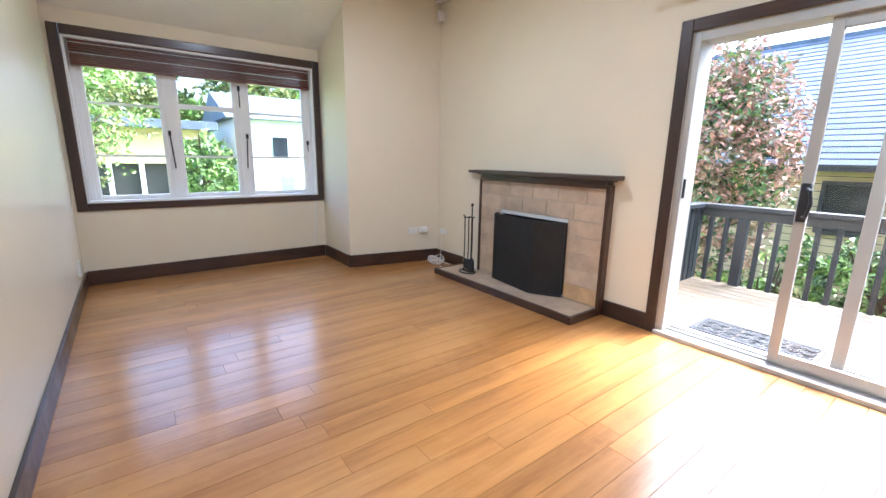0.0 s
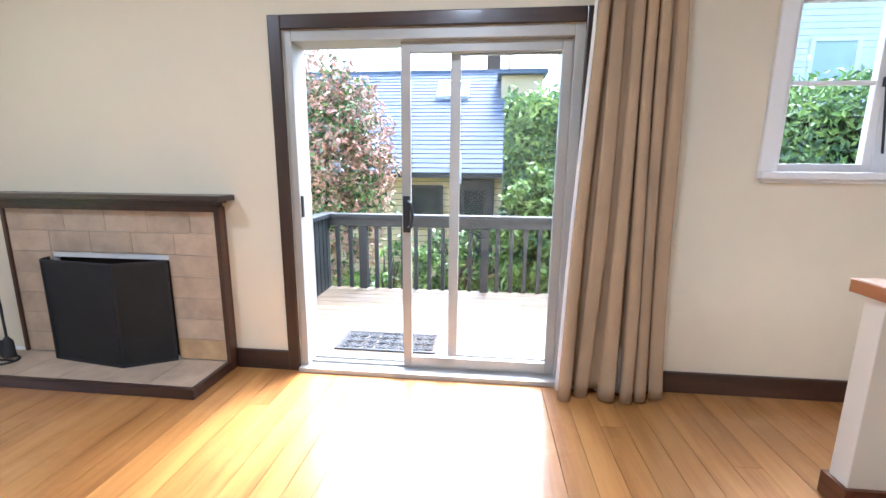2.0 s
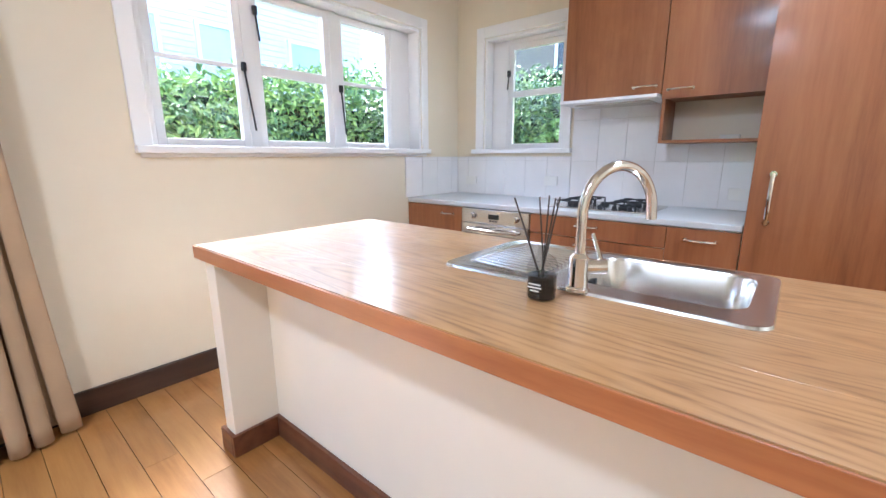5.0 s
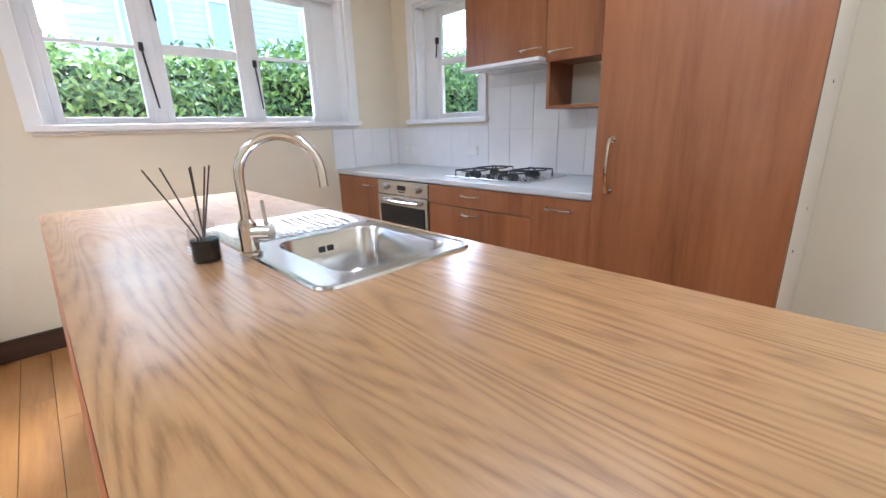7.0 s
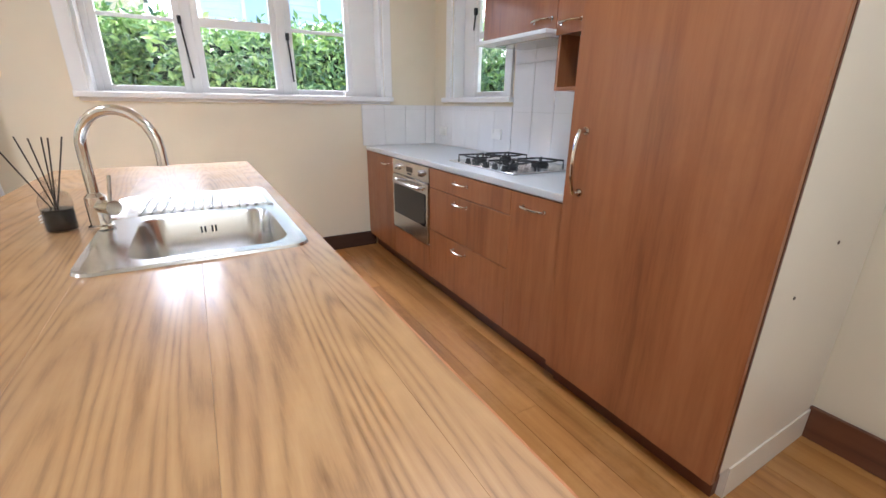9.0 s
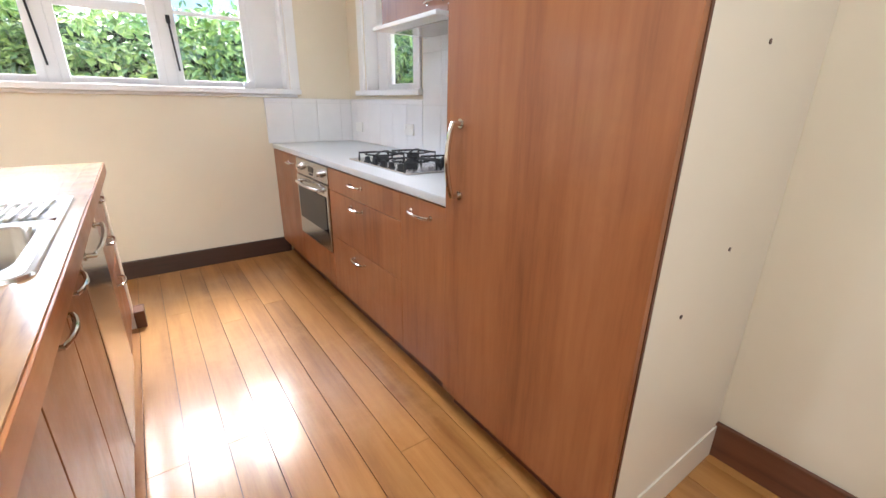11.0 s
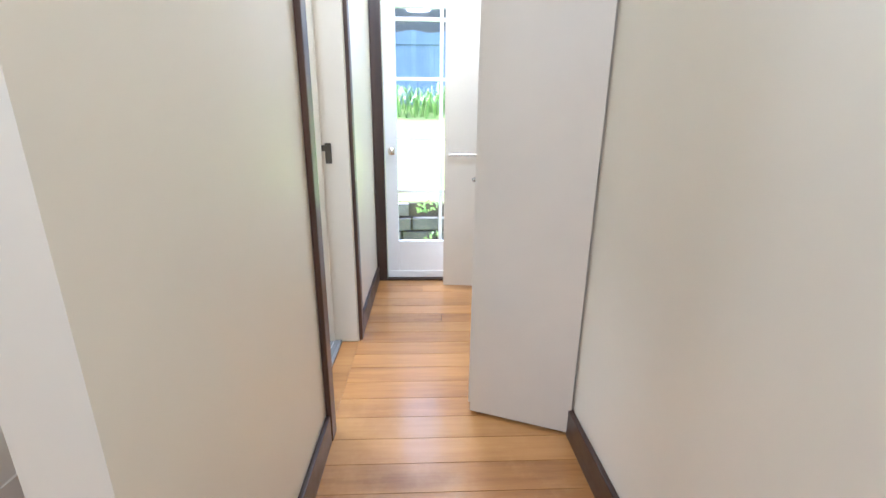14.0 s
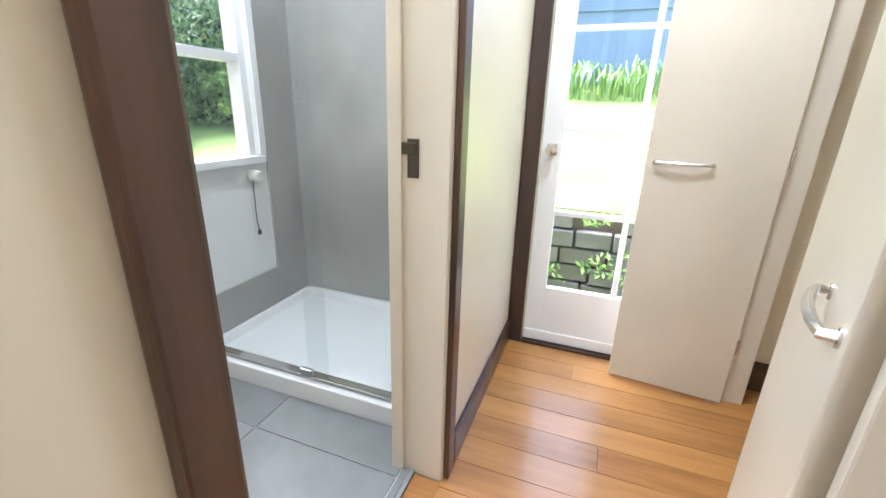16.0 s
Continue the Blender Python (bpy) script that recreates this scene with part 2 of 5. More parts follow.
FENCE = surface("blue_grey_fence", (0.2, 0.25, 0.33), 0.7, vary=0.12, islands=0.08)
BARK = surface("bark", (0.09, 0.065, 0.045), 0.9, vary=0.3, scale=9, grain=60, bump=0.6)
HEDGE = foliage("hedge_leaves", (0.025, 0.06, 0.016), (0.09, 0.17, 0.045), (0.24, 0.34, 0.09))
LIME = foliage("bright_leaves", (0.09, 0.18, 0.03), (0.2, 0.33, 0.07), (0.34, 0.45, 0.13))
REDLEAF = foliage("red_tipped_leaves", (0.16, 0.19, 0.1), (0.46, 0.27, 0.2), (0.64, 0.38, 0.29))
OLIVE = foliage("olive_leaves", (0.06, 0.1, 0.03), (0.2, 0.24, 0.07), (0.42, 0.38, 0.14))
# Near-black green: the shade deep between hedge leaves, put into colour.
SHADEGREEN = surface("hedge_inner_shade", (0.012, 0.022, 0.008), 0.95, vary=0.4, scale=6)
PAINTED_WHITE_OUT = surface("white_weatherboard", (0.7, 0.71, 0.72), 0.6, vary=0.04)


# ---------- mesh helpers ----------
def bx(bm, x0, y0, z0, x1, y1, z1, bev=0.0, m=None):
    r = bmesh.ops.create_cube(bm, size=1.0)
    vs = r["verts"]
    for v in vs:
        v.co = Vector((x0 + (v.co.x + 0.5) * (x1 - x0), y0 + (v.co.y + 0.5) * (y1 - y0), z0 + (v.co.z + 0.5) * (z1 - z0)))
    if bev:
        es = list({e for v in vs for e in v.link_edges})
        out = bmesh.ops.bevel(bm, geom=es, offset=bev, segments=2, affect="EDGES", profile=0.6)
        vs = list({v for f in out["faces"] for v in f.verts} | {v for v in vs if v.is_valid})
    if m:
        for v in vs:
            v.co = m @ v.co
    return vs


def tube(bm, pts, r, n=10, caps=True):
    """A round bar along a line of points; r may be a list."""
    pts = [Vector(p) for p in pts]
    rs = r if isinstance(r, (list, tuple)) else [r] * len(pts)
    rows, up = [], None
    for i, p in enumerate(pts):
        d = (pts[min(i + 1, len(pts) - 1)] - pts[max(i - 1, 0)]).normalized()
        if up is None:
            up = d.orthogonal().normalized()
        up = (up - d * up.dot(d)).normalized()
        side = d.cross(up)
        rows.append([bm.verts.new(p + rs[i] * (math.cos(a) * up + math.sin(a) * side)) for a in [2 * math.pi * k / n for k in range(n)]])
    for a, b in zip(rows, rows[1:]):
        for k in range(n):
            bm.faces.new((a[k], a[(k + 1) % n], b[(k + 1) % n], b[k]))
    if caps:
        bm.faces.new(list(reversed(rows[0])))
        bm.faces.new(rows[-1])


def lathe(bm, x, y, profile, n=24):
    """A turned shape about a vertical line; profile rows are (radius, z)."""
    rows = [[bm.verts.new((x + r * math.cos(2 * math.pi * k / n), y + r * math.sin(2 * math.pi * k / n), z)) for k in range(n)] for r, z in profile]
    for a, b in zip(rows, rows[1:]):
        for k in range(n):
            bm.faces.new((a[k], a[(k + 1) % n], b[(k + 1) % n], b[k]))
    bm.faces.new(list(reversed(rows[0])))
    bm.faces.new(rows[-1])


def extrude_poly(bm, pts, z0, z1):
    lo = [bm.verts.new((x, y, z0)) for x, y in pts]
    hi = [bm.verts.new((x, y, z1)) for x, y in pts]
    n = len(pts)
    bm.faces.new(list(reversed(lo)))
    bm.faces.new(hi)
    for k in range(n):
        bm.faces.new((lo[k], lo[(k + 1) % n], hi[(k + 1) % n], hi[k]))


def finish(bm, name, material, smooth=False):
    bmesh.ops.recalc_face_normals(bm, faces=bm.faces)
    me = bpy.data.meshes.new(name)
    bm.to_mesh(me)
    bm.free()
    me.materials.append(material)
    if smooth:
        me.polygons.foreach_set("use_smooth", [True] * len(me.polygons))
        me.set_sharp_from_angle(angle=radians(38))
    return me


def part(name, bm, material, parent=None, label="", smooth=False):
    """One mesh object, under a thing or a part when parent is given."""
    ob = new(name, finish(bm, name, material, smooth))
    if parent:
        ob.parent = parent
        if parent.type == "EMPTY":
            ob.matrix_parent_inverse = parent.matrix_basis.inverted()
    if label:
        ob["label"] = label
    return ob


def thing(name, at, label, category, group="", kind=""):
    ob = new(name)
    ob.empty_display_size = 0.1
    ob.matrix_basis = Matrix.Translation(at)
    return tagged(ob, label, category, group, kind)


def box_part(name, material, parent, c, bev=0.003, label="", smooth=False):
    bm = bmesh.new()
    bx(bm, *c, bev)
    return part(name, bm, material, parent, label, smooth)


def boxes_part(name, material, parent, cs, bev=0.0, label=""):
    bm = bmesh.new()
    for c in cs:
        bx(bm, *c, bev)
    return part(name, bm, material, parent, label)


def structure(name, material, cs, label, category, bev=0.0):
    return tagged(boxes_part(name, material, None, cs, bev), label, category, "", "structure")


def leaves(name, material, centres, normals, size, seed, parent=None):
    """Many folded leaves, each its own island, at the given places."""
    rng = np.random.default_rng(seed)
    n = len(centres)
    d = normals + rng.normal(0, 0.55, (n, 3))
    d /= np.linalg.norm(d, axis=1)[:, None]
    a = np.cross(d, rng.normal(0, 1, (n, 3)))
    a /= np.linalg.norm(a, axis=1)[:, None]
    b = np.cross(d, a)
    s = size * rng.uniform(0.6, 1.3, (n, 1))
    fold = d * s * 0.22
    v = np.stack([centres - a * s, centres + b * s * 0.45 + fold, centres + a * s * 1.1, centres - b * s * 0.45 + fold], 1).reshape(-1, 3)
    i = np.arange(n)[:, None] * 4
    faces = np.concatenate([i + np.array([[0, 1, 2]]), i + np.array([[0, 2, 3]])], 0)
    me = bpy.data.meshes.new(name)
    me.from_pydata(v.tolist(), [], faces.tolist())
    me.materials.append(material)
    ob = new(name, me)
    if parent:
        ob.parent = parent
        if parent.type == "EMPTY":
            ob.matrix_parent_inverse = parent.matrix_basis.inverted()
    return ob


# ---------- shell of the house ----------
YN, YO = 3.48, 3.66          # north wall, inner and outer face
XE, XO = 4.93, 5.07          # east kitchen wall
XW, XWO = -3.96, -4.12       # west window wall
YS, YH, YH2 = 0.02, -0.52, -1.48   # lounge south wall, hall walls
CEILZ = 3.0
XEND = 6.92                  # end of the hall

structure("wall_north", WALL, [
    (-3.3, YN, -0.2, -0.25, YO, CEILZ), (-0.25, YN, 2.06, 1.42, YO, CEILZ), (1.42, YN, -0.2, 2.44, YO, CEILZ),
    (2.44, YN, -0.2, 4.43, YO, 1.30), (2.44, YN, 2.25, 4.43, YO, CEILZ), (4.43, YN, -0.2, XO, YO, CEILZ)],
    "cream painted plaster wall with door and window openings", "wall")
structure("wall_east", WALL, [
    (XE, -0.415, -0.2, XO, 2.44, CEILZ), (XE, 2.44, -0.2, XO, 3.18, 1.30), (XE, 2.44, 2.22, XO, 3.18, CEILZ), (XE, 3.18, -0.2, XO, YN, CEILZ)],
    "cream painted kitchen wall with a small window", "wall")
structure("wall_west", WALL, [
    (XWO, YS, -0.2, XW, 2.4, 0.78), (XWO, YS, 2.24, XW, 2.4, CEILZ), (XWO, YS, 0.78, XW, 0.13, 2.24), (XWO, 2.32, 0.78, XW, 2.4, 2.24)],
    "cream painted wall around a wide window", "wall")
bm = bmesh.new()
extrude_poly(bm, [(-4.12, 2.4), (-3.22, 2.4), (-3.0, 3.479), (-4.12, 3.479)], -0.2, CEILZ)
tagged(part("wall_pier", bm, WALL), "cream painted projecting wall beside the window bay", "wall", "", "structure")
structure("wall_south", WALL_GLOSS, [(-4.12, YS - 0.14, -0.2, 1.6, YS, CEILZ), (1.46, YH2 - 0.14, -0.2, 1.6, YS - 0.14, CEILZ)],
          "cream enamel painted lounge wall", "wall")
structure("wall_hall_south", WALL_GLOSS, [(1.6, YH2 - 0.14, -0.2, 5.13, YH2, CEILZ), (5.13, -2.1, -0.2, 7.0, -1.96, CEILZ), (5.03, -1.96, -0.2, 5.13, YH2 - 0.14, CEILZ)],
          "cream enamel painted hallway wall with a cupboard recess", "wall")
structure("wall_partition", WALL_GLOSS, [(4.18, YH, -0.2, 5.185, -0.415, 2.42), (5.185, YH, 2.03, 5.93, -0.415, 2.42), (5.93, YH, -0.2, XEND, -0.415, 2.42), (4.18, YH, 2.42, XEND, -0.415, CEILZ)],
          "cream painted partition wall with a bathroom doorway", "wall")
structure("wall_hall_end", WALL, [(XEND, -0.60, -0.2, 7.04, 0.9, CEILZ), (XEND, -1.44, 2.1, 7.04, -0.60, CEILZ), (XEND, -1.96, -0.2, 7.04, -1.44, CEILZ), (XEND, -1.44, -0.2, 7.04, -0.60, 0.0)],
          "cream wall at the end of the hallway around the glazed door", "wall")
structure("wall_bathroom_north", WHITE, [(XO, 0.78, -0.2, 6.2, 0.9, CEILZ), (6.2, 0.78, -0.2, 6.62, 0.9, 0.92), (6.2, 0.78, 1.9, 6.62, 0.9, CEILZ), (6.62, 0.78, -0.2, XEND, 0.9, CEILZ)],
          "white bathroom wall with a small window", "wall")
structure("subfloor", EARTH, [(-4.12, -2.1, -0.2, 7.0, YO, -0.02)], "dark base beneath the floorboards", "floor")
bm = bmesh.new()
bx(bm, -3.22, -2.1, CEILZ, 7.04, YO, CEILZ + 0.1)
bx(bm, -4.12, -2.1, CEILZ, -3.22, YO, CEILZ + 0.1)
tagged(part("ceiling", bm, CEIL), "plain white plaster ceiling", "ceiling", "", "structure")
bm = bmesh.new()
a = [bm.verts.new(p) for p in ((XW, YS, 2.45), (XW, 2.4, 2.45), (-3.16, 2.4, 2.78), (-3.16, YS, 2.78), (XW, YS, CEILZ - 0.002), (XW, 2.4, CEILZ - 0.002), (-3.16, 2.4, CEILZ - 0.002), (-3.16, YS, CEILZ - 0.002))]
for f in ((0, 1, 2, 3), (4, 7, 6, 5), (0, 3, 7, 4), (1, 5, 6, 2), (3, 2, 6, 7), (0, 4, 5, 1)):
    bm.faces.new([a[k] for k in f])
tagged(part("ceiling_slope", bm, CEIL), "white sloping ceiling over the window bay", "ceiling", "", "structure")
bm = bmesh.new()
for i in range(5):
    t = radians(90) * i / 4
    o = 0.07 * (1 - math.sin(t)) + 0.004
    bx(bm, -3.0, YN - o - 0.012, CEILZ - 0.07 * math.cos(t) - 0.02, XE, YN, CEILZ - 0.07 * math.cos(t))
tagged(part("cornice", bm, CEIL), "coved white plaster cornice", "cornice", "", "structure")

# skirtings: each a moulded board
BASES = [
    (DARKTRIM_H, (-3.0, YN - 0.02, 0, -2.5, YN, 0.13)), (DARKTRIM_H, (-0.68, YN - 0.02, 0, -0.325, YN, 0.13)), (DARKTRIM_H, (1.52, YN - 0.02, 0, 4.3, YN, 0.13)),
    (DARKTRIM_Y, (XW, YS + 0.02, 0, XW + 0.02, 2.38, 0.14)), (DARKTRIM_H, (XW + 0.02, 2.38, 0, -3.22, 2.4, 0.14)), (DARKTRIM_H, (XW, YS, 0, 1.6, YS + 0.02, 0.13)),
    (BROWNBASE, (XE - 0.02, -0.415, 0, XE, 0.375, 0.14)), (DARKTRIM_H, (1.6, YH2, 0, 5.13, YH2 + 0.02, 0.12)), (DARKTRIM_H, (4.19, YH - 0.018, 0, 5.118, YH, 0.12)),
    (DARKTRIM_H, (6.0, YH - 0.018, 0, XEND, YH, 0.12)), (DARKTRIM_Y, (XEND - 0.02, -1.94, 0, XEND, -1.53, 0.14))]
for mat, c in BASES:
    tagged(box_part("baseboard", mat, None, c, 0.005), "dark stained timber skirting board along the wall", "baseboard", "skirtings", "structure")
bm = bmesh.new()
extrude_poly(bm, [(-3.22, 2.38), (-3.2, 2.398), (-2.985, 3.46), (-3.005, 3.46), (-3.225, 2.402)], 0, 0.14)
tagged(part("baseboard", bm, DARKTRIM_Y), "dark stained timber skirting on the projecting wall", "baseboard", "skirtings", "structure")


# ---------- windows and glazed doors ----------
def trim_set(name, mat_v, mat_h, cs_v, cs_h, label):
    t = thing(name, (cs_v[0][0], cs_v[0][1], cs_v[0][2]), label, "trim", "", "structure")
    for c in cs_v:
        box_part("architrave", mat_v, t, c, 0.006)
    for c in cs_h:
        box_part("head_trim", mat_h, t, c, 0.006)
    return t


def latch(parent, p, q, axis):
    """A black casement stay with its knuckle."""
    bm = bmesh.new()
    tube(bm, [p, q], 0.006, 8)
    x, y, z = p
    bx(bm, x - 0.012, y - 0.012, z - 0.025, x + 0.012, y + 0.012, z + 0.025, 0.003)
    part("casement_stay", bm, BLACK, parent, "black metal casement stay", True)


def sash(win, axis, at, depth, u0, u1, z0, z1, bars, st=0.045):
    """A casement sash in the plane axis = at: stiles, rails, glazing bars and panes."""
    def cc(a0, a1, zz0, zz1, d0, d1):
        return (a0, d0, zz0, a1, d1, zz1) if axis == "y" else (d0, a0, zz0, d1, a1, zz1)
    d0, d1 = at, at + depth
    fr = boxes_part("sash", WHITE, win, [cc(u0, u0 + st, z0, z1, d0, d1), cc(u1 - st, u1, z0, z1, d0, d1),
                                        cc(u0 + st, u1 - st, z0, z0 + st, d0, d1), cc(u0 + st, u1 - st, z1 - st, z1, d0, d1)], 0.004, "white painted casement sash")
    zs = [z0 + st]
    for zb, hb in bars:
        box_part("glazing_bar", WHITE, fr, cc(u0 + st, u1 - st, zb - hb / 2, zb + hb / 2, d0 + 0.004 if depth > 0 else d0 - 0.004, d1 - 0.004 if depth > 0 else d1 + 0.004), 0.003)
        zs += [zb - hb / 2, zb + hb / 2]
    zs.append(z1 - st)
    mid = (d0 + d1) / 2
    for k in range(0, len(zs), 2):
        pane = box_part("pane", GLASS, fr, cc(u0 + st, u1 - st, zs[k], zs[k + 1], mid - 0.002, mid + 0.002), 0)
        pane.visible_shadow = False


# kitchen window in the north wall
w = thing("window_1", (3.4, 3.56, 1.3), "white painted three-light casement window with deep reveals", "window", "", "structure")
boxes_part("reveal", WHITE, w, [(2.44, 3.484, 1.30, 2.462, YO, 2.25), (4.408, 3.484, 1.30, 4.43, YO, 2.25), (2.462, 3.484, 2.228, 4.408, YO, 2.25)])
box_part("window_sill", WHITE, w, (2.36, 3.43, 1.262, 4.5, YO, 1.30), 0.006)
boxes_part("window_frame", WHITE, w, [(2.462, 3.6, 1.30, 2.50, YO, 2.228), (3.01, 3.6, 1.30, 3.075, YO, 2.228), (3.63, 3.6, 1.30, 3.695, YO, 2.228), (4.2, 3.6, 1.30, 4.408, YO, 2.228)], 0.004)
sash(w, "y", 3.605, 0.04, 2.50, 3.01, 1.30, 2.22, [(1.77, 0.022)])
sash(w, "y", 3.605, 0.04, 3.075, 3.63, 1.30, 2.22, [(1.77, 0.06)])
sash(w, "y", 3.605, 0.04, 3.695, 4.20, 1.30, 2.22, [(1.77, 0.022)])
latch(w, (3.0, 3.59, 1.77), (3.03, 3.57, 1.4), "y")
latch(w, (3.10, 3.59, 2.1), (3.11, 3.58, 1.93), "y")
latch(w, (3.70, 3.59, 1.72), (3.715, 3.575, 1.4), "y")
box_part("sill_block", WHITE, w, (4.12, 3.56, 1.302, 4.19, 3.6, 1.345), 0.004, "small white block on the sill")
trim_set("window_trim", WHITE, WHITE, [(2.36, YN - 0.02, 1.30, 2.44, YN, 2.33), (4.43, YN - 0.02, 1.30, 4.5, YN, 2.33)], [(2.44, YN - 0.02, 2.25, 4.43, YN, 2.33), (2.38, YN - 0.014, 1.24, 4.48, YN, 1.262)], "white painted architrave round the kitchen window")

# small window in the east wall
w = thing("window_2", (5.0, 2.8, 1.3), "white painted small casement window beside the range hood", "window", "", "structure")
boxes_part("reveal", WHITE, w, [(XE + 0.004, 2.44, 1.3, XO, 2.46, 2.22), (XE + 0.004, 3.16, 1.3, XO, 3.18, 2.22), (XE + 0.004, 2.46, 2.2, XO, 3.16, 2.22)])
box_part("window_sill", WHITE, w, (XE - 0.045, 2.34, 1.262, XO, 3.29, 1.30), 0.006)
boxes_part("window_frame", WHITE, w, [(5.03, 3.0, 1.3, XO, 3.16, 2.2), (5.03, 2.46, 2.16, XO, 3.0, 2.2)], 0.004)
sash(w, "x", 5.035, 0.035, 2.46, 3.0, 1.30, 2.16, [(1.76, 0.05)])
latch(w, (5.02, 2.99, 1.93), (5.01, 2.995, 1.8), "x")
trim_set("window_trim", WHITE, WHITE, [(XE - 0.02, 2.36, 1.30, XE, 2.44, 2.31), (XE - 0.02, 3.18, 1.30, XE, 3.26, 2.31)], [(XE - 0.02, 2.44, 2.22, XE, 3.18, 2.31)], "white painted architrave round the small window")

# lounge window in the west wall
w = thing("window_3", (-4.05, 1.2, 0.78), "white painted three-light casement window in a dark frame", "window", "", "structure")
boxes_part("reveal", WHITE, w, [(XWO, 0.13, 0.78, XW, 0.15, 2.24), (XWO, 2.30, 0.78, XW, 2.32, 2.24), (XWO, 0.15, 2.22, XW, 2.30, 2.24)])
box_part("window_sill", WHITE, w, (XWO - 0.03, 0.15, 0.76, XW + 0.004, 2.30, 0.80), 0.005)
boxes_part("window_frame", WHITE, w, [(-4.12, 0.15, 0.80, -4.06, 0.20, 2.22), (-4.12, 0.83, 0.80, -4.06, 0.92, 2.22), (-4.12, 1.50, 0.80, -4.06, 1.59, 2.22), (-4.12, 2.25, 0.80, -4.06, 2.30, 2.22)], 0.004)
sash(w, "x", -4.105, 0.04, 0.20, 0.83, 0.80, 2.20, [(1.22, 0.022), (1.70, 0.022)], 0.04)
sash(w, "x", -4.105, 0.04, 0.92, 1.50, 0.80, 2.20, [(1.22, 0.022), (1.72, 0.05)], 0.04)
sash(w, "x", -4.105, 0.04, 1.59, 2.25, 0.80, 2.20, [(1.22, 0.022), (1.70, 0.022)], 0.04)
latch(w, (-4.05, 0.85, 1.45), (-4.04, 0.87, 1.1), "x")
latch(w, (-4.05, 1.58, 1.45), (-4.04, 1.56, 1.1), "x")
latch(w, (-4.05, 1.53, 1.95), (-4.05, 1.53, 1.75), "x")
latch(w, (-4.05, 2.26, 1.4), (-4.05, 2.26, 1.3), "x")
trim_set("window_trim", DARKTRIM, DARKTRIM_Y, [(XW, 0.05, 0.71, XW + 0.022, 0.13, 2.32), (XW, 2.32, 0.71, XW + 0.022, 2.395, 2.32)], [(XW, 0.13, 0.71, XW + 0.022, 2.32, 0.78), (XW, 0.13, 2.24, XW + 0.022, 2.32, 2.32)], "dark stained timber architrave round the lounge window")
b = thing("venetian_blind", (-4.0, 1.2, 2.02), "dark mahogany timber blind drawn up to the window head", "blind")
for k in range(9):
    box_part("slat", BLINDWOOD, b, (-4.03, 0.17, 2.03 + 0.021 * k, -3.975, 2.28, 2.046 + 0.021 * k), 0.003)
box_part("bottom_rail", BLINDWOOD, b, (-4.035, 0.17, 2.0, -3.97, 2.28, 2.026), 0.004)
for z in (2.10, 2.185):
    box_part("cord_line", WHITE, b, (-3.974, 0.17, z, -3.971, 2.28, z + 0.004), 0)

# sliding door
d = thing("door_1", (0.6, 3.56, 0), "partly open pale aluminium glazed sliding door to the deck", "door", "", "structure")
boxes_part("door_frame", ALU, d, [(-0.25, 3.482, 0.03, -0.2, YO, 2.06), (1.37, 3.482, 0.03, 1.42, YO, 2.06), (-0.2, 3.482, 2.0, 1.37, YO, 2.06)], 0.003)
boxes_part("sill_track", ALU, d, [(-0.25, 3.44, 0.0, 1.42, 3.7, 0.03), (-0.2, 3.535, 0.03, 1.37, 3.545, 0.045), (-0.2, 3.6, 0.03, 1.37, 3.61, 0.045)], 0.002)


def glazed_leaf(door, x0, x1, y, st):
    leaf = boxes_part("sliding_panel", ALU, door, [(x0, y, 0.045, x0 + st, y + 0.035, 2.0), (x1 - st, y, 0.045, x1, y + 0.035, 2.0), (x0 + st, y, 0.045, x1 - st, y + 0.035, 0.11), (x0 + st, y, 1.94, x1 - st, y + 0.035, 2.0)], 0.004, "pale aluminium sliding panel")
    p = box_part("pane", GLASS, leaf, (x0 + st, y + 0.016, 0.11, x1 - st, y + 0.02, 1.94), 0)
    p.visible_shadow = False
    return leaf


inner = glazed_leaf(d, 0.42, 1.37, 3.525, 0.055)
glazed_leaf(d, 0.70, 1.385, 3.59, 0.06)
bm = bmesh.new()
bx(bm, 0.43, 3.50, 0.92, 0.475, 3.525, 1.14, 0.006)
tube(bm, [(0.462, 3.5, 0.95), (0.485, 3.455, 0.96), (0.5, 3.44, 1.03), (0.485, 3.455, 1.1), (0.462, 3.5, 1.11)], 0.009, 8)
part("pull_handle", bm, BLACK, inner, "black pull handle", True)
box_part("lock_keeper", BLACK, d, (-0.202, 3.50, 1.0, -0.19, 3.52, 1.13), 0.002, "black lock keeper")
trim_set("door_trim", DARKTRIM, DARKTRIM_H, [(-0.325, YN - 0.022, 0, -0.25, YN, 2.135), (1.42, YN - 0.022, 0, 1.495, YN, 2.135)], [(-0.25, YN - 0.022, 2.06, 1.42, YN, 2.135)], "dark stained timber architrave round the sliding door")

# glazed door at the end of the hall
d = thing("door_2", (6.95, -1.0, 0), "white painted glazed back door with six rows of panes", "door", "", "structure")
y0, y1 = -0.605, -1.435
leaf = boxes_part("door_leaf", WHITE, d, [(6.94, y0 - 0.09, 0.02, 6.98, y0, 2.08), (6.94, y1, 0.02, 6.98, y1 + 0.09, 2.08), (6.94, y1 + 0.09, 0.02, 6.98, y0 - 0.09, 0.32), (6.94, y1 + 0.09, 1.97, 6.98, y0 - 0.09, 2.08)], 0.004)
box_part("weather_bar", WHITE, leaf, (6.925, y1, 0.02, 6.938, y0, 0.075), 0.004)
box_part("upright_bar", WHITE, leaf, (6.945, -1.032, 0.32, 6.975, -1.008, 1.97), 0.003)
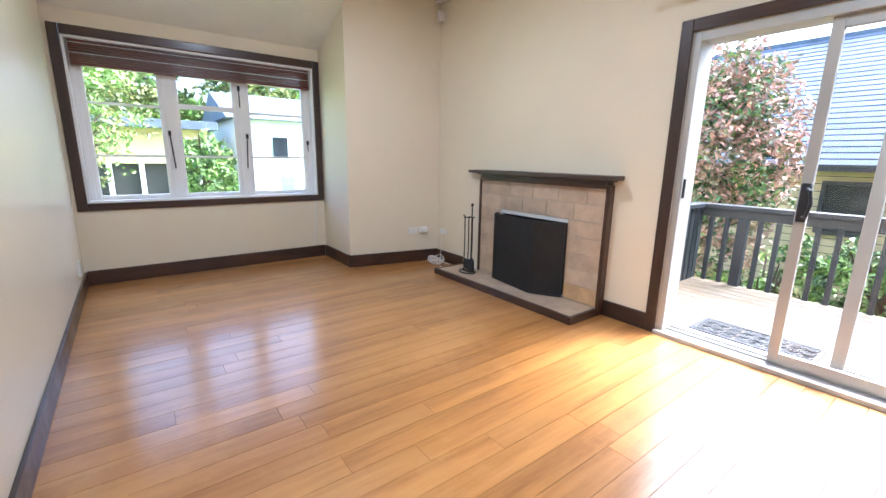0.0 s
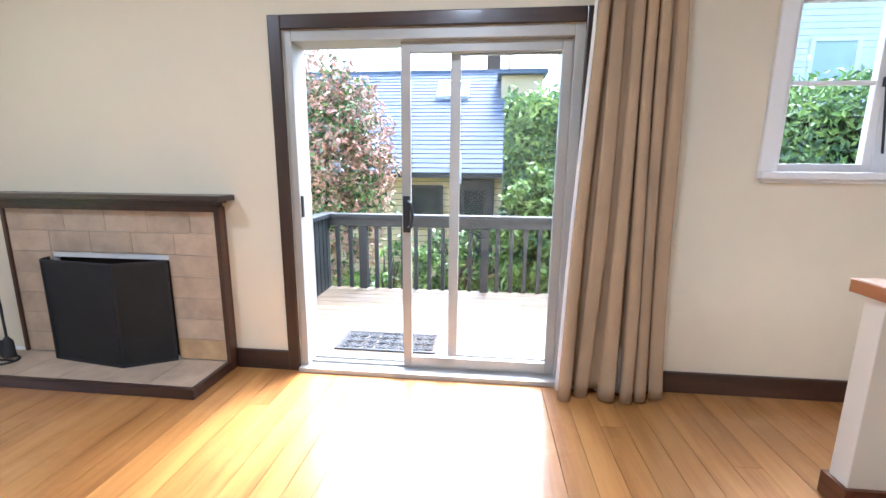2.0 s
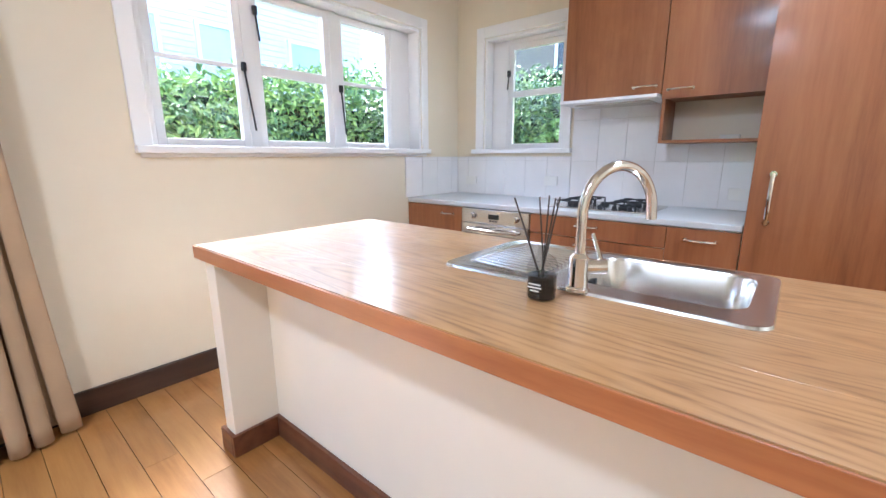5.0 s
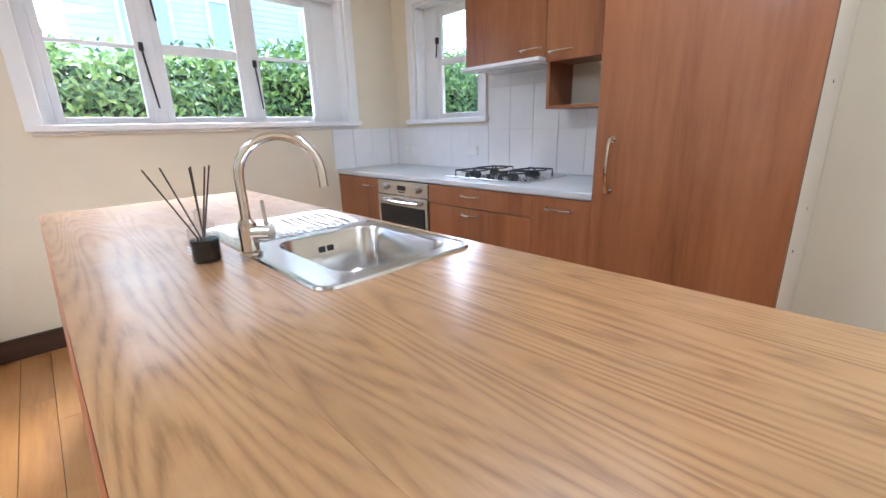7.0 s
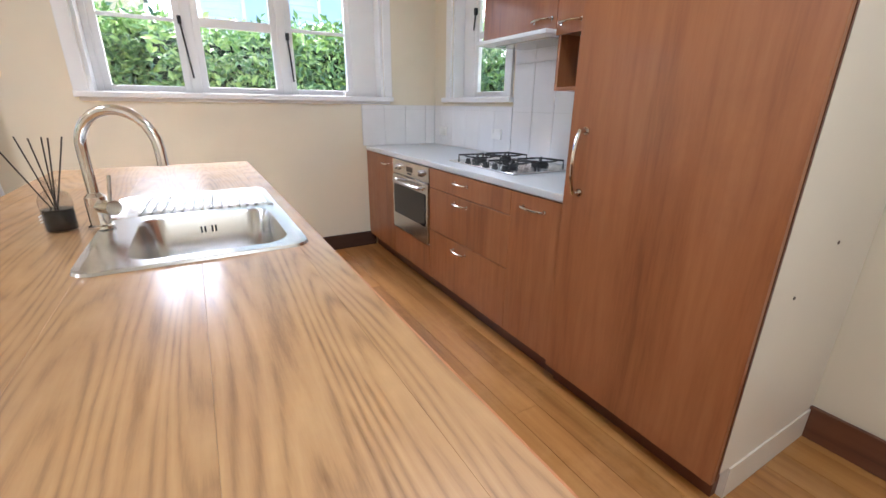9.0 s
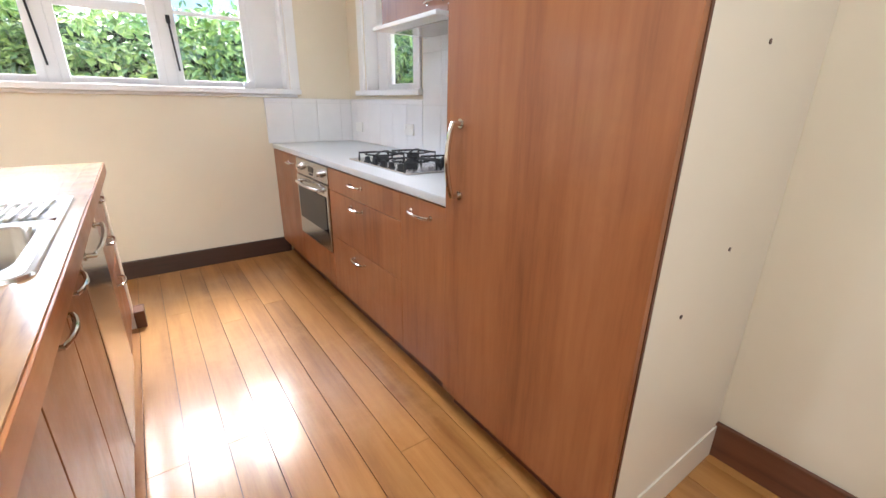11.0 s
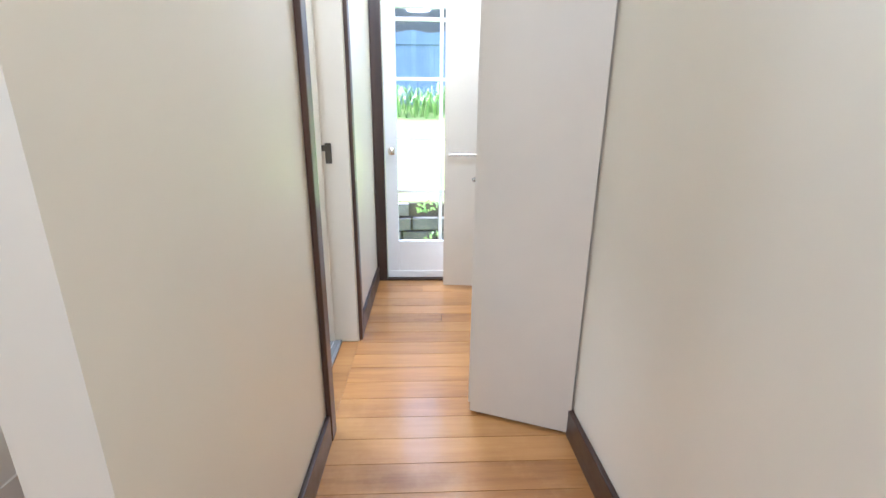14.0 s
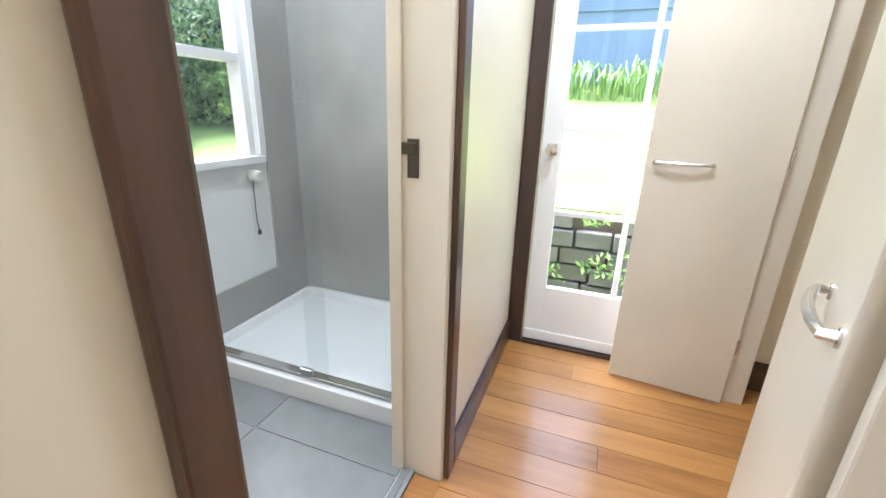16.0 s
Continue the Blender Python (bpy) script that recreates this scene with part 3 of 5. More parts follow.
for z in (0.71, 1.10, 1.515, 1.9):
    for a, c in ((y1 + 0.09, -1.032), (-1.008, y0 - 0.09)):
        box_part("glazing_bar", WHITE, leaf, (6.947, a, z - 0.011, 6.973, c, z + 0.011), 0.002)
p = box_part("pane", GLASS, leaf, (6.958, y1 + 0.09, 0.32, 6.962, y0 - 0.09, 1.97), 0)
p.visible_shadow = False
bm = bmesh.new()
tube(bm, [(6.94, -0.652, 1.01), (6.905, -0.652, 1.01)], 0.009, 10)
tube(bm, [(6.91, -0.652, 1.01), (6.9, -0.652, 1.01), (6.885, -0.652, 1.01), (6.878, -0.652, 1.01)], [0.012, 0.024, 0.024, 0.014], 14)
bx(bm, 6.936, -0.675, 0.985, 6.94, -0.63, 1.035, 0.001)
part("door_knob", bm, CHROME, leaf, "small chrome knob", True)
trim_set("door_trim", DARKTRIM, DARKTRIM_Y, [(XEND - 0.022, -0.60, 0, XEND, -0.522, 2.17), (XEND - 0.022, -1.53, 0, XEND, -1.44, 2.17)], [(XEND - 0.022, -1.44, 2.1, XEND, -0.60, 2.17)], "dark stained timber architrave round the back door")
structure("door_threshold", DARKTRIM_Y, [(XEND - 0.02, -1.44, 0.0, 7.04, -0.60, 0.016)], "dark timber threshold", "threshold", 0.003)

# bathroom doorway
trim_set("door_trim", BROWNTRIM, BROWNTRIM, [(5.118, YH - 0.022, 0, 5.185, YH, 2.1), (5.93, YH - 0.02, 0, 5.99, YH, 2.1)], [(5.185, YH - 0.022, 2.03, 5.93, YH, 2.1)], "brown varnished architrave round the bathroom doorway")
j = thing("door_jamb", (5.93, -0.47, 0), "white painted door jamb with a bronze strike plate", "door jamb", "", "structure")
boxes_part("jamb", DOORWHITE, j, [(5.915, YH + 0.003, 0, 5.929, -0.345, 2.03), (5.186, YH + 0.003, 0, 5.2, -0.345, 2.03), (5.905, -0.385, 0, 5.915, -0.345, 2.03)], 0.003)
bm = bmesh.new()
bx(bm, 5.911, -0.432, 1.0, 5.916, -0.40, 1.1, 0.001)
bx(bm, 5.908, -0.425, 1.06, 5.918, -0.375, 1.09, 0.002)
part("strike_plate", bm, surface("aged_bronze", (0.1, 0.085, 0.065), 0.4, 0.8), j, "aged bronze strike plate")

# Rims for the added fill lamps, all out of view.
for lamp_x, lamp_y, lamp_z, lamp_w in LAMPS:
    cl = thing("ceiling_light", (lamp_x, lamp_y, lamp_z), "round flush ceiling fitting with a white rim, unseen, added for the fill lamp", "ceiling light", "ceiling lights")
    bm = bmesh.new()
    lathe(bm, lamp_x, lamp_y, [(0.19, lamp_z - 0.001), (0.19, lamp_z - 0.09), (0.175, lamp_z - 0.1), (0.172, lamp_z - 0.085)], 32)
    part("rim", bm, WHITE, cl, "", True)


# ---------- fireplace ----------
f = thing("fireplace", (-1.43, YN, 0), "tiled fireplace with dark timber mantel and raised hearth", "fireplace", "", "structure")
sx0, sx1, sz = -2.15, -0.715, 1.03
fx0, fx1, fz = -1.86, -1.05, 0.72
boxes_part("tile_backing", GROUT, f, [(sx0, 3.425, 0.06, fx0, YN, sz), (fx1, 3.425, 0.06, sx1, YN, sz), (fx0, 3.425, fz, fx1, YN, sz)])
boxes_part("firebox", SOOT, f, [(fx0, 3.465, 0.06, fx1, 3.478, fz)])
rng = random.Random(5)
n_t = 0
for row in range(7):
    z0 = 0.062 + row * 0.139
    z1 = min(z0 + 0.136, sz)
    for lo, hi in (((sx0, fx0), (fx1, sx1)) if row < 5 else ((sx0, sx1),))[0:2]:
        if row < 5:
            cells = [(lo, hi)]
        else:
            k = 5
            off = 0.0 if row == 5 else 0.12
            xs = [lo] + [lo + off + (hi - lo) * i / k for i in range(1, k)] + [hi]
            cells = list(zip(xs, xs[1:]))
        for a, c in cells:
            tan = (row, n_t % 7) in ((6, 0), (0, 1)) or (row in (0, 3) and rng.random() < 0.55)
            box_part("tile", STONETILE_TAN if tan else STONETILE, f, (a + 0.0015, 3.417, z0, c - 0.0015, 3.43, z1), 0.002)
            n_t += 1
boxes_part("surround_trim", BROWNTRIM, f, [(sx0 - 0.025, 3.405, 0.06, sx0, YN, sz + 0.03), (sx1, 3.405, 0.0, sx1 + 0.03, YN, sz + 0.03), (sx0, 3.405, sz, sx1, YN, sz + 0.03)], 0.004, "brown timber edging")
boxes_part("mantel_moulding", DARKTRIM_H, f, [(-2.13, 3.375, 1.06, -0.70, YN, 1.085), (-2.15, 3.355, 1.085, -0.67, YN, 1.10)], 0.004)
boxes_part("mantel_shelf", DARKTRIM_H, f, [(-2.17, 3.31, 1.10, -0.615, YN, 1.135), (-2.36, 3.40, 1.10, -2.17, YN, 1.128)], 0.006, "dark stained mantel shelf")
h = thing("hearth", (-1.5, 3.27, 0), "low beige tiled hearth with a dark timber border", "hearth", "", "structure")
boxes_part("border", DARKTRIM_H, h, [(-2.48, 3.05, 0, -0.69, 3.085, 0.062), (-2.48, 3.085, 0, -2.45, YN - 0.001, 0.062), (-0.72, 3.085, 0, -0.69, 3.404, 0.062)], 0.005)
boxes_part("bed", GROUT, h, [(-2.45, 3.085, 0, -0.72, YN - 0.001, 0.052)])
for k in range(6):
    x = -2.45 + 1.73 * k / 6
    box_part("tile", STONETILE, h, (x + 0.0015, 3.086, 0.05, x + 1.73 / 6 - 0.0015, 3.415, 0.058), 0.002)

s = thing("fire_screen", (-1.4, 3.35, 0.058), "black folding mesh fire screen standing on the hearth", "fire screen")
pts = [(-1.875, 3.405), (-1.845, 3.325), (-1.30, 3.25), (-1.045, 3.395)]
for (xa, ya), (xb, yb) in zip(pts, pts[1:]):
    u = Vector((xb - xa, yb - ya, 0))
    m = Matrix.Translation((xa, ya, 0.06)) @ Matrix.Rotation(math.atan2(u.y, u.x), 4, "Z")
    L = u.length
    bm = bmesh.new()
    for c in ((0, -0.006, 0, 0.014, 0.006, 0.665), (L - 0.014, -0.006, 0, L, 0.006, 0.665), (0.014, -0.006, 0, L - 0.014, 0.006, 0.016), (0.014, -0.006, 0.645, L - 0.014, 0.006, 0.665)):
        bx(bm, *c, 0.002, m)
    fold = part("screen_frame", bm, BLACK, s)
    bm = bmesh.new()
    bx(bm, 0.014, -0.001, 0.016, L - 0.014, 0.001, 0.645, 0, m)
    part("mesh_panel", bm, SCREENMESH, fold)
    if L > 0.4:
        for z in (0.1, 0.2):
            bm = bmesh.new()
            tube(bm, [m @ Vector((L - 0.004, -0.012, z)), m @ Vector((L - 0.004, -0.012, z + 0.05))], 0.007, 8)
            part("hinge", bm, IRON, fold)

s = thing("fire_tool_set", (-2.24, 3.22, 0.058), "black wrought iron fire tools hanging on a stand", "fire tools")
bm = bmesh.new()
tube(bm, [(-2.24 + 0.1 * math.cos(a), 3.2 + 0.07 * math.sin(a), 0.064) for a in [2 * math.pi * k / 24 for k in range(25)]], 0.007, 6, False)
tube(bm, [(-2.14, 3.2, 0.064), (-2.34, 3.2, 0.064)], 0.006, 6)
part("base_ring", bm, IRON, s, "", True)
bm = bmesh.new()
tube(bm, [(-2.24, 3.25, 0.06), (-2.24, 3.25, 0.76)], 0.007, 8)
lathe(bm, -2.24, 3.25, [(0.004, 0.755), (0.014, 0.765), (0.016, 0.775), (0.006, 0.79)], 10)
tube(bm, [(-2.33, 3.21, 0.66), (-2.3, 3.2, 0.64), (-2.24, 3.25, 0.645), (-2.18, 3.2, 0.64), (-2.15, 3.21, 0.66)], 0.006, 6)
part("stand", bm, IRON, s, "", True)
for k, (dx, dy) in enumerate(((-0.06, -0.045), (0.02, -0.06), (0.06, -0.045))):
    bm = bmesh.new()
    x, y = -2.24 + dx, 3.25 + dy
    tube(bm, [(x, y, 0.66), (x + 0.005, y, 0.4), (x, y, 0.2)], 0.006, 6)
    if k == 0:
        tube(bm, [(x, y, 0.2), (x, y, 0.1), (x + 0.02, y - 0.02, 0.09)], 0.005, 6)
    if k == 1:
        bx(bm, x - 0.045, y - 0.012, 0.1, x + 0.045, y - 0.004, 0.21, 0.004)
    if k == 2:
        lathe(bm, x, y, [(0.012, 0.22), (0.03, 0.19), (0.034, 0.09), (0.02, 0.085)], 12)
    part(("poker", "shovel", "brush")[k], bm, IRON, s, "", True)

s.location.x += 0.08
s.location.y += 0.05

# sockets and cable in the corner
ps = thing("power_outlet", (-3.02, 3.18, 0.3), "white plastic power outlets with a plugged-in adaptor", "power outlet")
rot = Matrix.Translation((-3.064, 3.18, 0.38)) @ Matrix.Rotation(math.atan2(1.079, 0.22), 4, "Z")
for nm, c in (("face_plate", (-0.09, -0.012, -0.04, 0.03, -0.001, 0.04)), ("face_plate", (0.05, -0.012, -0.03, 0.16, -0.001, 0.045)), ("plug", (0.06, -0.05, -0.02, 0.13, -0.012, 0.035)), ("switch", (-0.045, -0.017, -0.01, -0.02, -0.012, 0.015))):
    bm = bmesh.new()
    bx(bm, *c, 0.004, rot)
    part(nm, bm, PLASTIC, ps)
tagged(box_part("cable_socket", PLASTIC, None, (-2.96, YN - 0.012, 0.34, -2.83, YN, 0.4), 0.003), "small white plastic socket on the wall", "socket")
bm = bmesh.new()
rng = random.Random(2)
pts = []
for k in range(120):
    a = k * 0.42
    r = 0.09 + 0.05 * math.sin(k * 0.31)
    pts.append((-2.8 + r * math.cos(a) + 0.04 * math.sin(k * 0.1), 3.3 + 0.75 * r * math.sin(a), 0.008 + 0.055 * (0.5 + 0.5 * math.sin(k * 0.77)) + 0.035 * k / 120))
pts += [(-2.62, 3.36, 0.03), (-2.58, 3.3, 0.008), (-2.66, 3.25, 0.008)]
tube(bm, pts, 0.004, 6)
tube(bm, [(-2.9, 3.465, 0.35), (-2.88, 3.44, 0.2), (-2.82, 3.38, 0.06)], 0.003, 6)
tagged(part("cable_tangle", bm, PLASTIC, None, "", True), "tangled white cable lying on the floor by the wall", "cable")
bm = bmesh.new()
tube(bm, [(XW + 0.005, 2.28, 0.7), (XW + 0.012, 2.275, 0.5), (XW + 0.01, 2.26, 0.3), (XW + 0.03, 2.23, 0.16)], 0.006, 6)
tagged(part("blind_cord", bm, PLASTIC, None, "", True), "thin white cord hanging below the window", "cord")
tagged(box_part("wall_switch", PLASTIC, None, (-3.6, YS, 0.2, -3.5, YS + 0.02, 0.32), 0.004), "white plastic outlet low on the wall", "power outlet")
sn = thing("alarm_sensor", (-2.93, 3.4, 2.74), "small white alarm motion sensor high in the corner", "sensor")
box_part("housing", PLASTIC, sn, (-2.975, 3.40, 2.72, -2.915, YN, 2.83), 0.012)
box_part("lens", MELAMINE, sn, (-2.965, 3.394, 2.73, -2.925, 3.4, 2.77), 0.003)

# ---------- curtain ----------
c = thing("curtain", (1.65, 3.33, 0.02), "tan lined full-length curtain drawn to one side of the door", "curtain")


def drape(name, mat, back, z_lo, z_hi):
    """A hanging sheet in deep, uneven folds, wider at the hem than at the head."""
    nu, nv = 150, 26
    verts, faces = [], []
    for j in range(nv + 1):
        v = j / nv
        z = z_lo + (z_hi - z_lo) * v
        xa, xb = 1.36 + 0.08 * v ** 0.8, 1.93 - 0.09 * v
        for i in range(nu + 1):
            u = i / nu
            ph = u * 2 * math.pi * 5.5 + 0.9 * math.sin(u * 8 + 0.6) + 0.5 * math.sin(2.6 * v + u * 7) + 0.3 * math.sin(5 * v - u * 13)
            amp = (0.044 + 0.022 * math.sin(u * 11 + 1) + 0.008 * math.sin(7 * v + u * 17)) * (1.0 - 0.3 * v) * (0.45 if back else 1.0)
            x = xa + (xb - xa) * u + 0.022 * math.sin(2 * ph) * (1 - 0.3 * v)
            y = 3.345 + amp * math.cos(ph) + back + 0.012 * math.sin(5 * v + 7 * u)
            zz = z + (0.02 * math.cos(ph) + 0.025 * u if j == 0 else 0)
            verts.append((x, y, zz))
    for j in range(nv):
        for i in range(nu):
            k = j * (nu + 1) + i
            faces.append((k, k + 1, k + nu + 2, k + nu + 1))
    me = bpy.data.meshes.new(name)
    me.from_pydata(verts, [], faces)
    me.materials.append(mat)
    me.polygons.foreach_set("use_smooth", [True] * len(me.polygons))
    ob = new(name, me)
    ob.parent = c
    ob.matrix_parent_inverse = c.matrix_basis.inverted()
    so = ob.modifiers.new("thickness", "SOLIDIFY")
    so.thickness, so.offset = 0.003, 0
    return ob


drape("drape", FABRIC, 0.0, 0.015, 2.27)
drape("lining", LINING, 0.072, 0.02, 2.25)["label"] = "white lining"
r = thing("curtain_rod", (0.6, 3.36, 2.3), "thin dark metal curtain rod with turned finials", "curtain rod")
bm = bmesh.new()
tube(bm, [(-0.38, 3.35, 2.3), (1.98, 3.35, 2.3)], 0.012, 12)
part("rod", bm, BLACK, r, "", True)
for x, sgn in ((-0.38, -1), (1.98, 1)):
    bm = bmesh.new()
    tube(bm, [(x, 3.35, 2.3), (x + 0.02 * sgn, 3.35, 2.3), (x + 0.045 * sgn, 3.35, 2.3), (x + 0.06 * sgn, 3.35, 2.3)], [0.012, 0.024, 0.02, 0.004], 12)
    part("finial", bm, BLACK, r, "", True)
for x in (-0.3, 1.95):
    bm = bmesh.new()
    tube(bm, [(x, 3.35, 2.3), (x, 3.42, 2.29), (x, YN, 2.29)], 0.008, 8)
    part("bracket", bm, BLACK, r, "", True)


# ---------- kitchen ----------
def d_handle(parent, p, q, out, mat=CHROME, r=0.006):
    """A bowed bar handle between two fixings; out is the way it stands off."""
    p, q, out = Vector(p), Vector(q), Vector(out)
    bm = bmesh.new()
    pts = [p, p + out * 0.7]
    for k in range(1, 8):
        t = k / 8
        pts.append(p.lerp(q, t) + out * (0.75 + 0.35 * math.sin(math.pi * t)))
    pts += [q + out * 0.7, q]
    tube(bm, pts, r, 8)
    for e in (p, q):
        tube(bm, [e, e + out * 0.12], r * 1.7, 10)
    part("handle", bm, mat, parent, "bowed chrome handle", True)


def front(unit, name, xf, y0, y1, z0, z1, handle=None, mat=CHERRY, sgn=-1):
    """A flat veneered front on the plane x = xf, standing proud by 18 mm."""
    fr = box_part(name, mat, unit, (min(xf, xf + 0.018 * sgn), y0 + 0.0015, z0 + 0.0015, max(xf, xf + 0.018 * sgn), y1 - 0.0015, z1 - 0.0015), 0.0015)
    if handle:
        (ya, za), (yb, zb) = handle
        x = xf + 0.018 * sgn
        d_handle(fr, (x, ya, za), (x, yb, zb), (0.03 * sgn, 0, 0))
    return fr


def base_unit(label, y0, y1, x0, x1):
    u = thing("base_cabinet", ((x0 + x1) / 2, (y0 + y1) / 2, 0), label, "cabinet", "kitchen base cabinets")
    box_part("body", MELAMINE, u, (x0, y0 + 0.001, 0.11, x1, y1 - 0.001, 0.862), 0)
    return u


XF = 4.268
u = base_unit("cherry veneer base cabinet with a single door at the wall", 2.90, 3.479, XF, 4.929)
front(u, "door", XF, 2.90, 3.478, 0.11, 0.86, ((2.98, 0.80), (3.09, 0.80)))
u = base_unit("cherry veneer cabinet with three wide drawers", 1.475, 2.31, XF, 4.929)
front(u, "drawer", XF, 1.475, 2.31, 0.735, 0.86, ((1.86, 0.81), (1.99, 0.81)))
front(u, "drawer", XF, 1.475, 2.31, 0.455, 0.733, ((1.86, 0.69), (1.99, 0.69)))
front(u, "drawer", XF, 1.475, 2.31, 0.11, 0.453, ((1.86, 0.40), (1.99, 0.40)))
u = base_unit("cherry veneer cabinet with one narrow door", 1.135, 1.475, XF, 4.929)
front(u, "door", XF, 1.135, 1.475, 0.11, 0.86, ((1.24, 0.80), (1.38, 0.80)))
u = thing("base_cabinet", (4.6, 2.6, 0), "cherry veneer housing below the built-in oven", "cabinet", "kitchen base cabinets")
box_part("body", MELAMINE, u, (4.30, 2.312, 0.11, 4.929, 2.898, 0.32), 0)
front(u, "plinth_panel", XF, 2.31, 2.90, 0.11, 0.325)
structure("kickboard", CHERRY_SHADE, [(4.315, 1.135, 0.0, 4.34, 3.458, 0.11)], "cherry kickboard under the cabinets, coloured dark for the shade there", "kickboard")
o = thing("oven", (4.6, 2.6, 0.33), "stainless steel built-in oven with a dark glass door", "oven")
box_part("body", STEEL, o, (4.262, 2.316, 0.33, 4.9, 2.894, 0.858), 0.002)
box_part("control_panel", STEEL, o, (4.246, 2.316, 0.755, 4.262, 2.894, 0.858), 0.003)
dr = box_part("oven_door", STEEL, o, (4.240, 2.318, 0.335, 4.262, 2.892, 0.748), 0.004)
box_part("door_glass", OVENGLASS, dr, (4.236, 2.35, 0.455, 4.2405, 2.86, 0.675), 0.001, "black glass")
d_handle(dr, (4.24, 2.40, 0.71), (4.24, 2.81, 0.71), (-0.04, 0, 0), STEEL, 0.011)
for y in (2.42, 2.79):
    bm = bmesh.new()
    tube(bm, [(4.246, y, 0.807), (4.232, y, 0.807), (4.23, y, 0.807), (4.214, y, 0.807)], [0.024, 0.024, 0.018, 0.016], 16)
    part("knob", bm, STEEL, o, "", True)
box_part("clock_display", OVENGLASS, o, (4.243, 2.56, 0.79, 4.2465, 2.65, 0.825), 0.001, "dark clock display")
bm = bmesh.new()
for k in range(3):
    bx(bm, 4.2435, 2.575 + 0.025 * k, 0.772, 4.2465, 2.59 + 0.025 * k, 0.782)
part("button", bm, BLACK, o)
ct = thing("worktop", (4.6, 2.3, 0.9), "grey speckled laminate worktop along the wall", "worktop")
box_part("slab", COUNTER, ct, (4.245, 1.135, 0.865, 4.926, 3.476, 0.90), 0.006)

# gas hob
hb = thing("gas_hob", (4.6, 1.92, 0.9), "stainless steel gas hob with black iron trivets", "hob")
box_part("plate", STEEL, hb, (4.36, 1.60, 0.901, 4.83, 2.25, 0.910), 0.004)
for x, y, rr in ((4.49, 2.10, 0.045), (4.70, 2.10, 0.035), (4.49, 1.78, 0.035), (4.70, 1.78, 0.05), (4.60, 1.94, 0.03)):
    bm = bmesh.new()
    lathe(bm, x, y, [(rr, 0.910), (rr, 0.922), (rr * 0.85, 0.924), (rr * 0.85, 0.932), (rr * 0.3, 0.935)], 20)
    part("burner", bm, IRON, hb, "", True)
for x, y in ((4.49, 2.10), (4.70, 2.10), (4.49, 1.78), (4.70, 1.78)):
    bm = bmesh.new()
    for k in range(4):
        a = math.pi / 4 + k * math.pi / 2
        ca, sa = math.cos(a), math.sin(a)
        tube(bm, [(x + 0.13 * ca, y + 0.13 * sa, 0.91), (x + 0.13 * ca, y + 0.13 * sa, 0.945), (x + 0.03 * ca, y + 0.03 * sa, 0.952)], 0.006, 6)
    tube(bm, [(x + 0.095 * math.cos(a), y + 0.095 * math.sin(a), 0.944) for a in [k * math.pi / 4 + math.pi / 4 for k in range(9)]], 0.005, 6)
    part("trivet", bm, IRON, hb, "", True)
for k in range(5):
    bm = bmesh.new()
    lathe(bm, 4.395, 1.72 + 0.09 * k, [(0.019, 0.910), (0.019, 0.914), (0.015, 0.915), (0.013, 0.935), (0.004, 0.937)], 14)
    part("knob", bm, IRON, hb, "", True)

# splashback tiles: white, on both walls
sp = thing("splashback", (4.93, 2.3, 0.9), "white glazed tile splashback above the worktop", "splashback", "", "structure")
boxes_part("backing", GROUT, sp, [(4.924, 1.135, 0.9, 4.929, 2.34, 1.62), (4.924, 2.34, 0.9, 4.929, 3.474, 1.236), (4.22, 3.473, 0.9, 4.929, 3.479, 1.236)])
tm = {}


def tile_piece(w_, h_, axis):
    key = (round(w_, 3), round(h_, 3), axis)
    if key not in tm:
        bm = bmesh.new()
        if axis == "x":
            bx(bm, -0.006, 0, 0, 0, w_, h_, 0.0012)
        else:
            bx(bm, 0, -0.006, 0, w_, 0, h_, 0.0012)
        tm[key] = finish(bm, "tile", TILE)
    return tm[key]


def lay(axis, a0, a1, z0, z1, tw, th):
    y = a0
    while y < a1 - 0.01:
        w_ = min(tw, a1 - y)
        z = z0
        while z < z1 - 0.01:
            h_ = min(th, z1 - z)
            ob = new("tile", tile_piece(w_ - 0.003, h_ - 0.003, axis))
            ob.parent = sp
            ob.matrix_parent_inverse = sp.matrix_basis.inverted()
            ob.matrix_basis = Matrix.Translation((4.924, y, z) if axis == "x" else (y, 3.473, z))
            z += th
        y += tw


lay("x", 1.137, 2.337, 0.902, 1.62, 0.2, 0.3)
lay("x", 2.342, 3.466, 0.902, 1.234, 0.2, 0.3)
lay("y", 4.224, 4.918, 0.902, 1.234, 0.2, 0.3)
for y, z in ((2.50, 1.04), (1.23, 1.0), (3.3, 1.02)):
    po = thing("power_outlet", (4.91, y, z), "white plastic power point on the tiles", "power outlet", "kitchen outlets")
    box_part("face_plate", PLASTIC, po, (4.906, y - 0.058, z - 0.037, 4.918, y + 0.058, z + 0.037), 0.004)
    for k in (-1, 1):
        box_part("switch", PLASTIC, po, (4.902, y + 0.035 * k - 0.008, z + 0.006, 4.9065, y + 0.035 * k + 0.008, z + 0.024), 0.001)

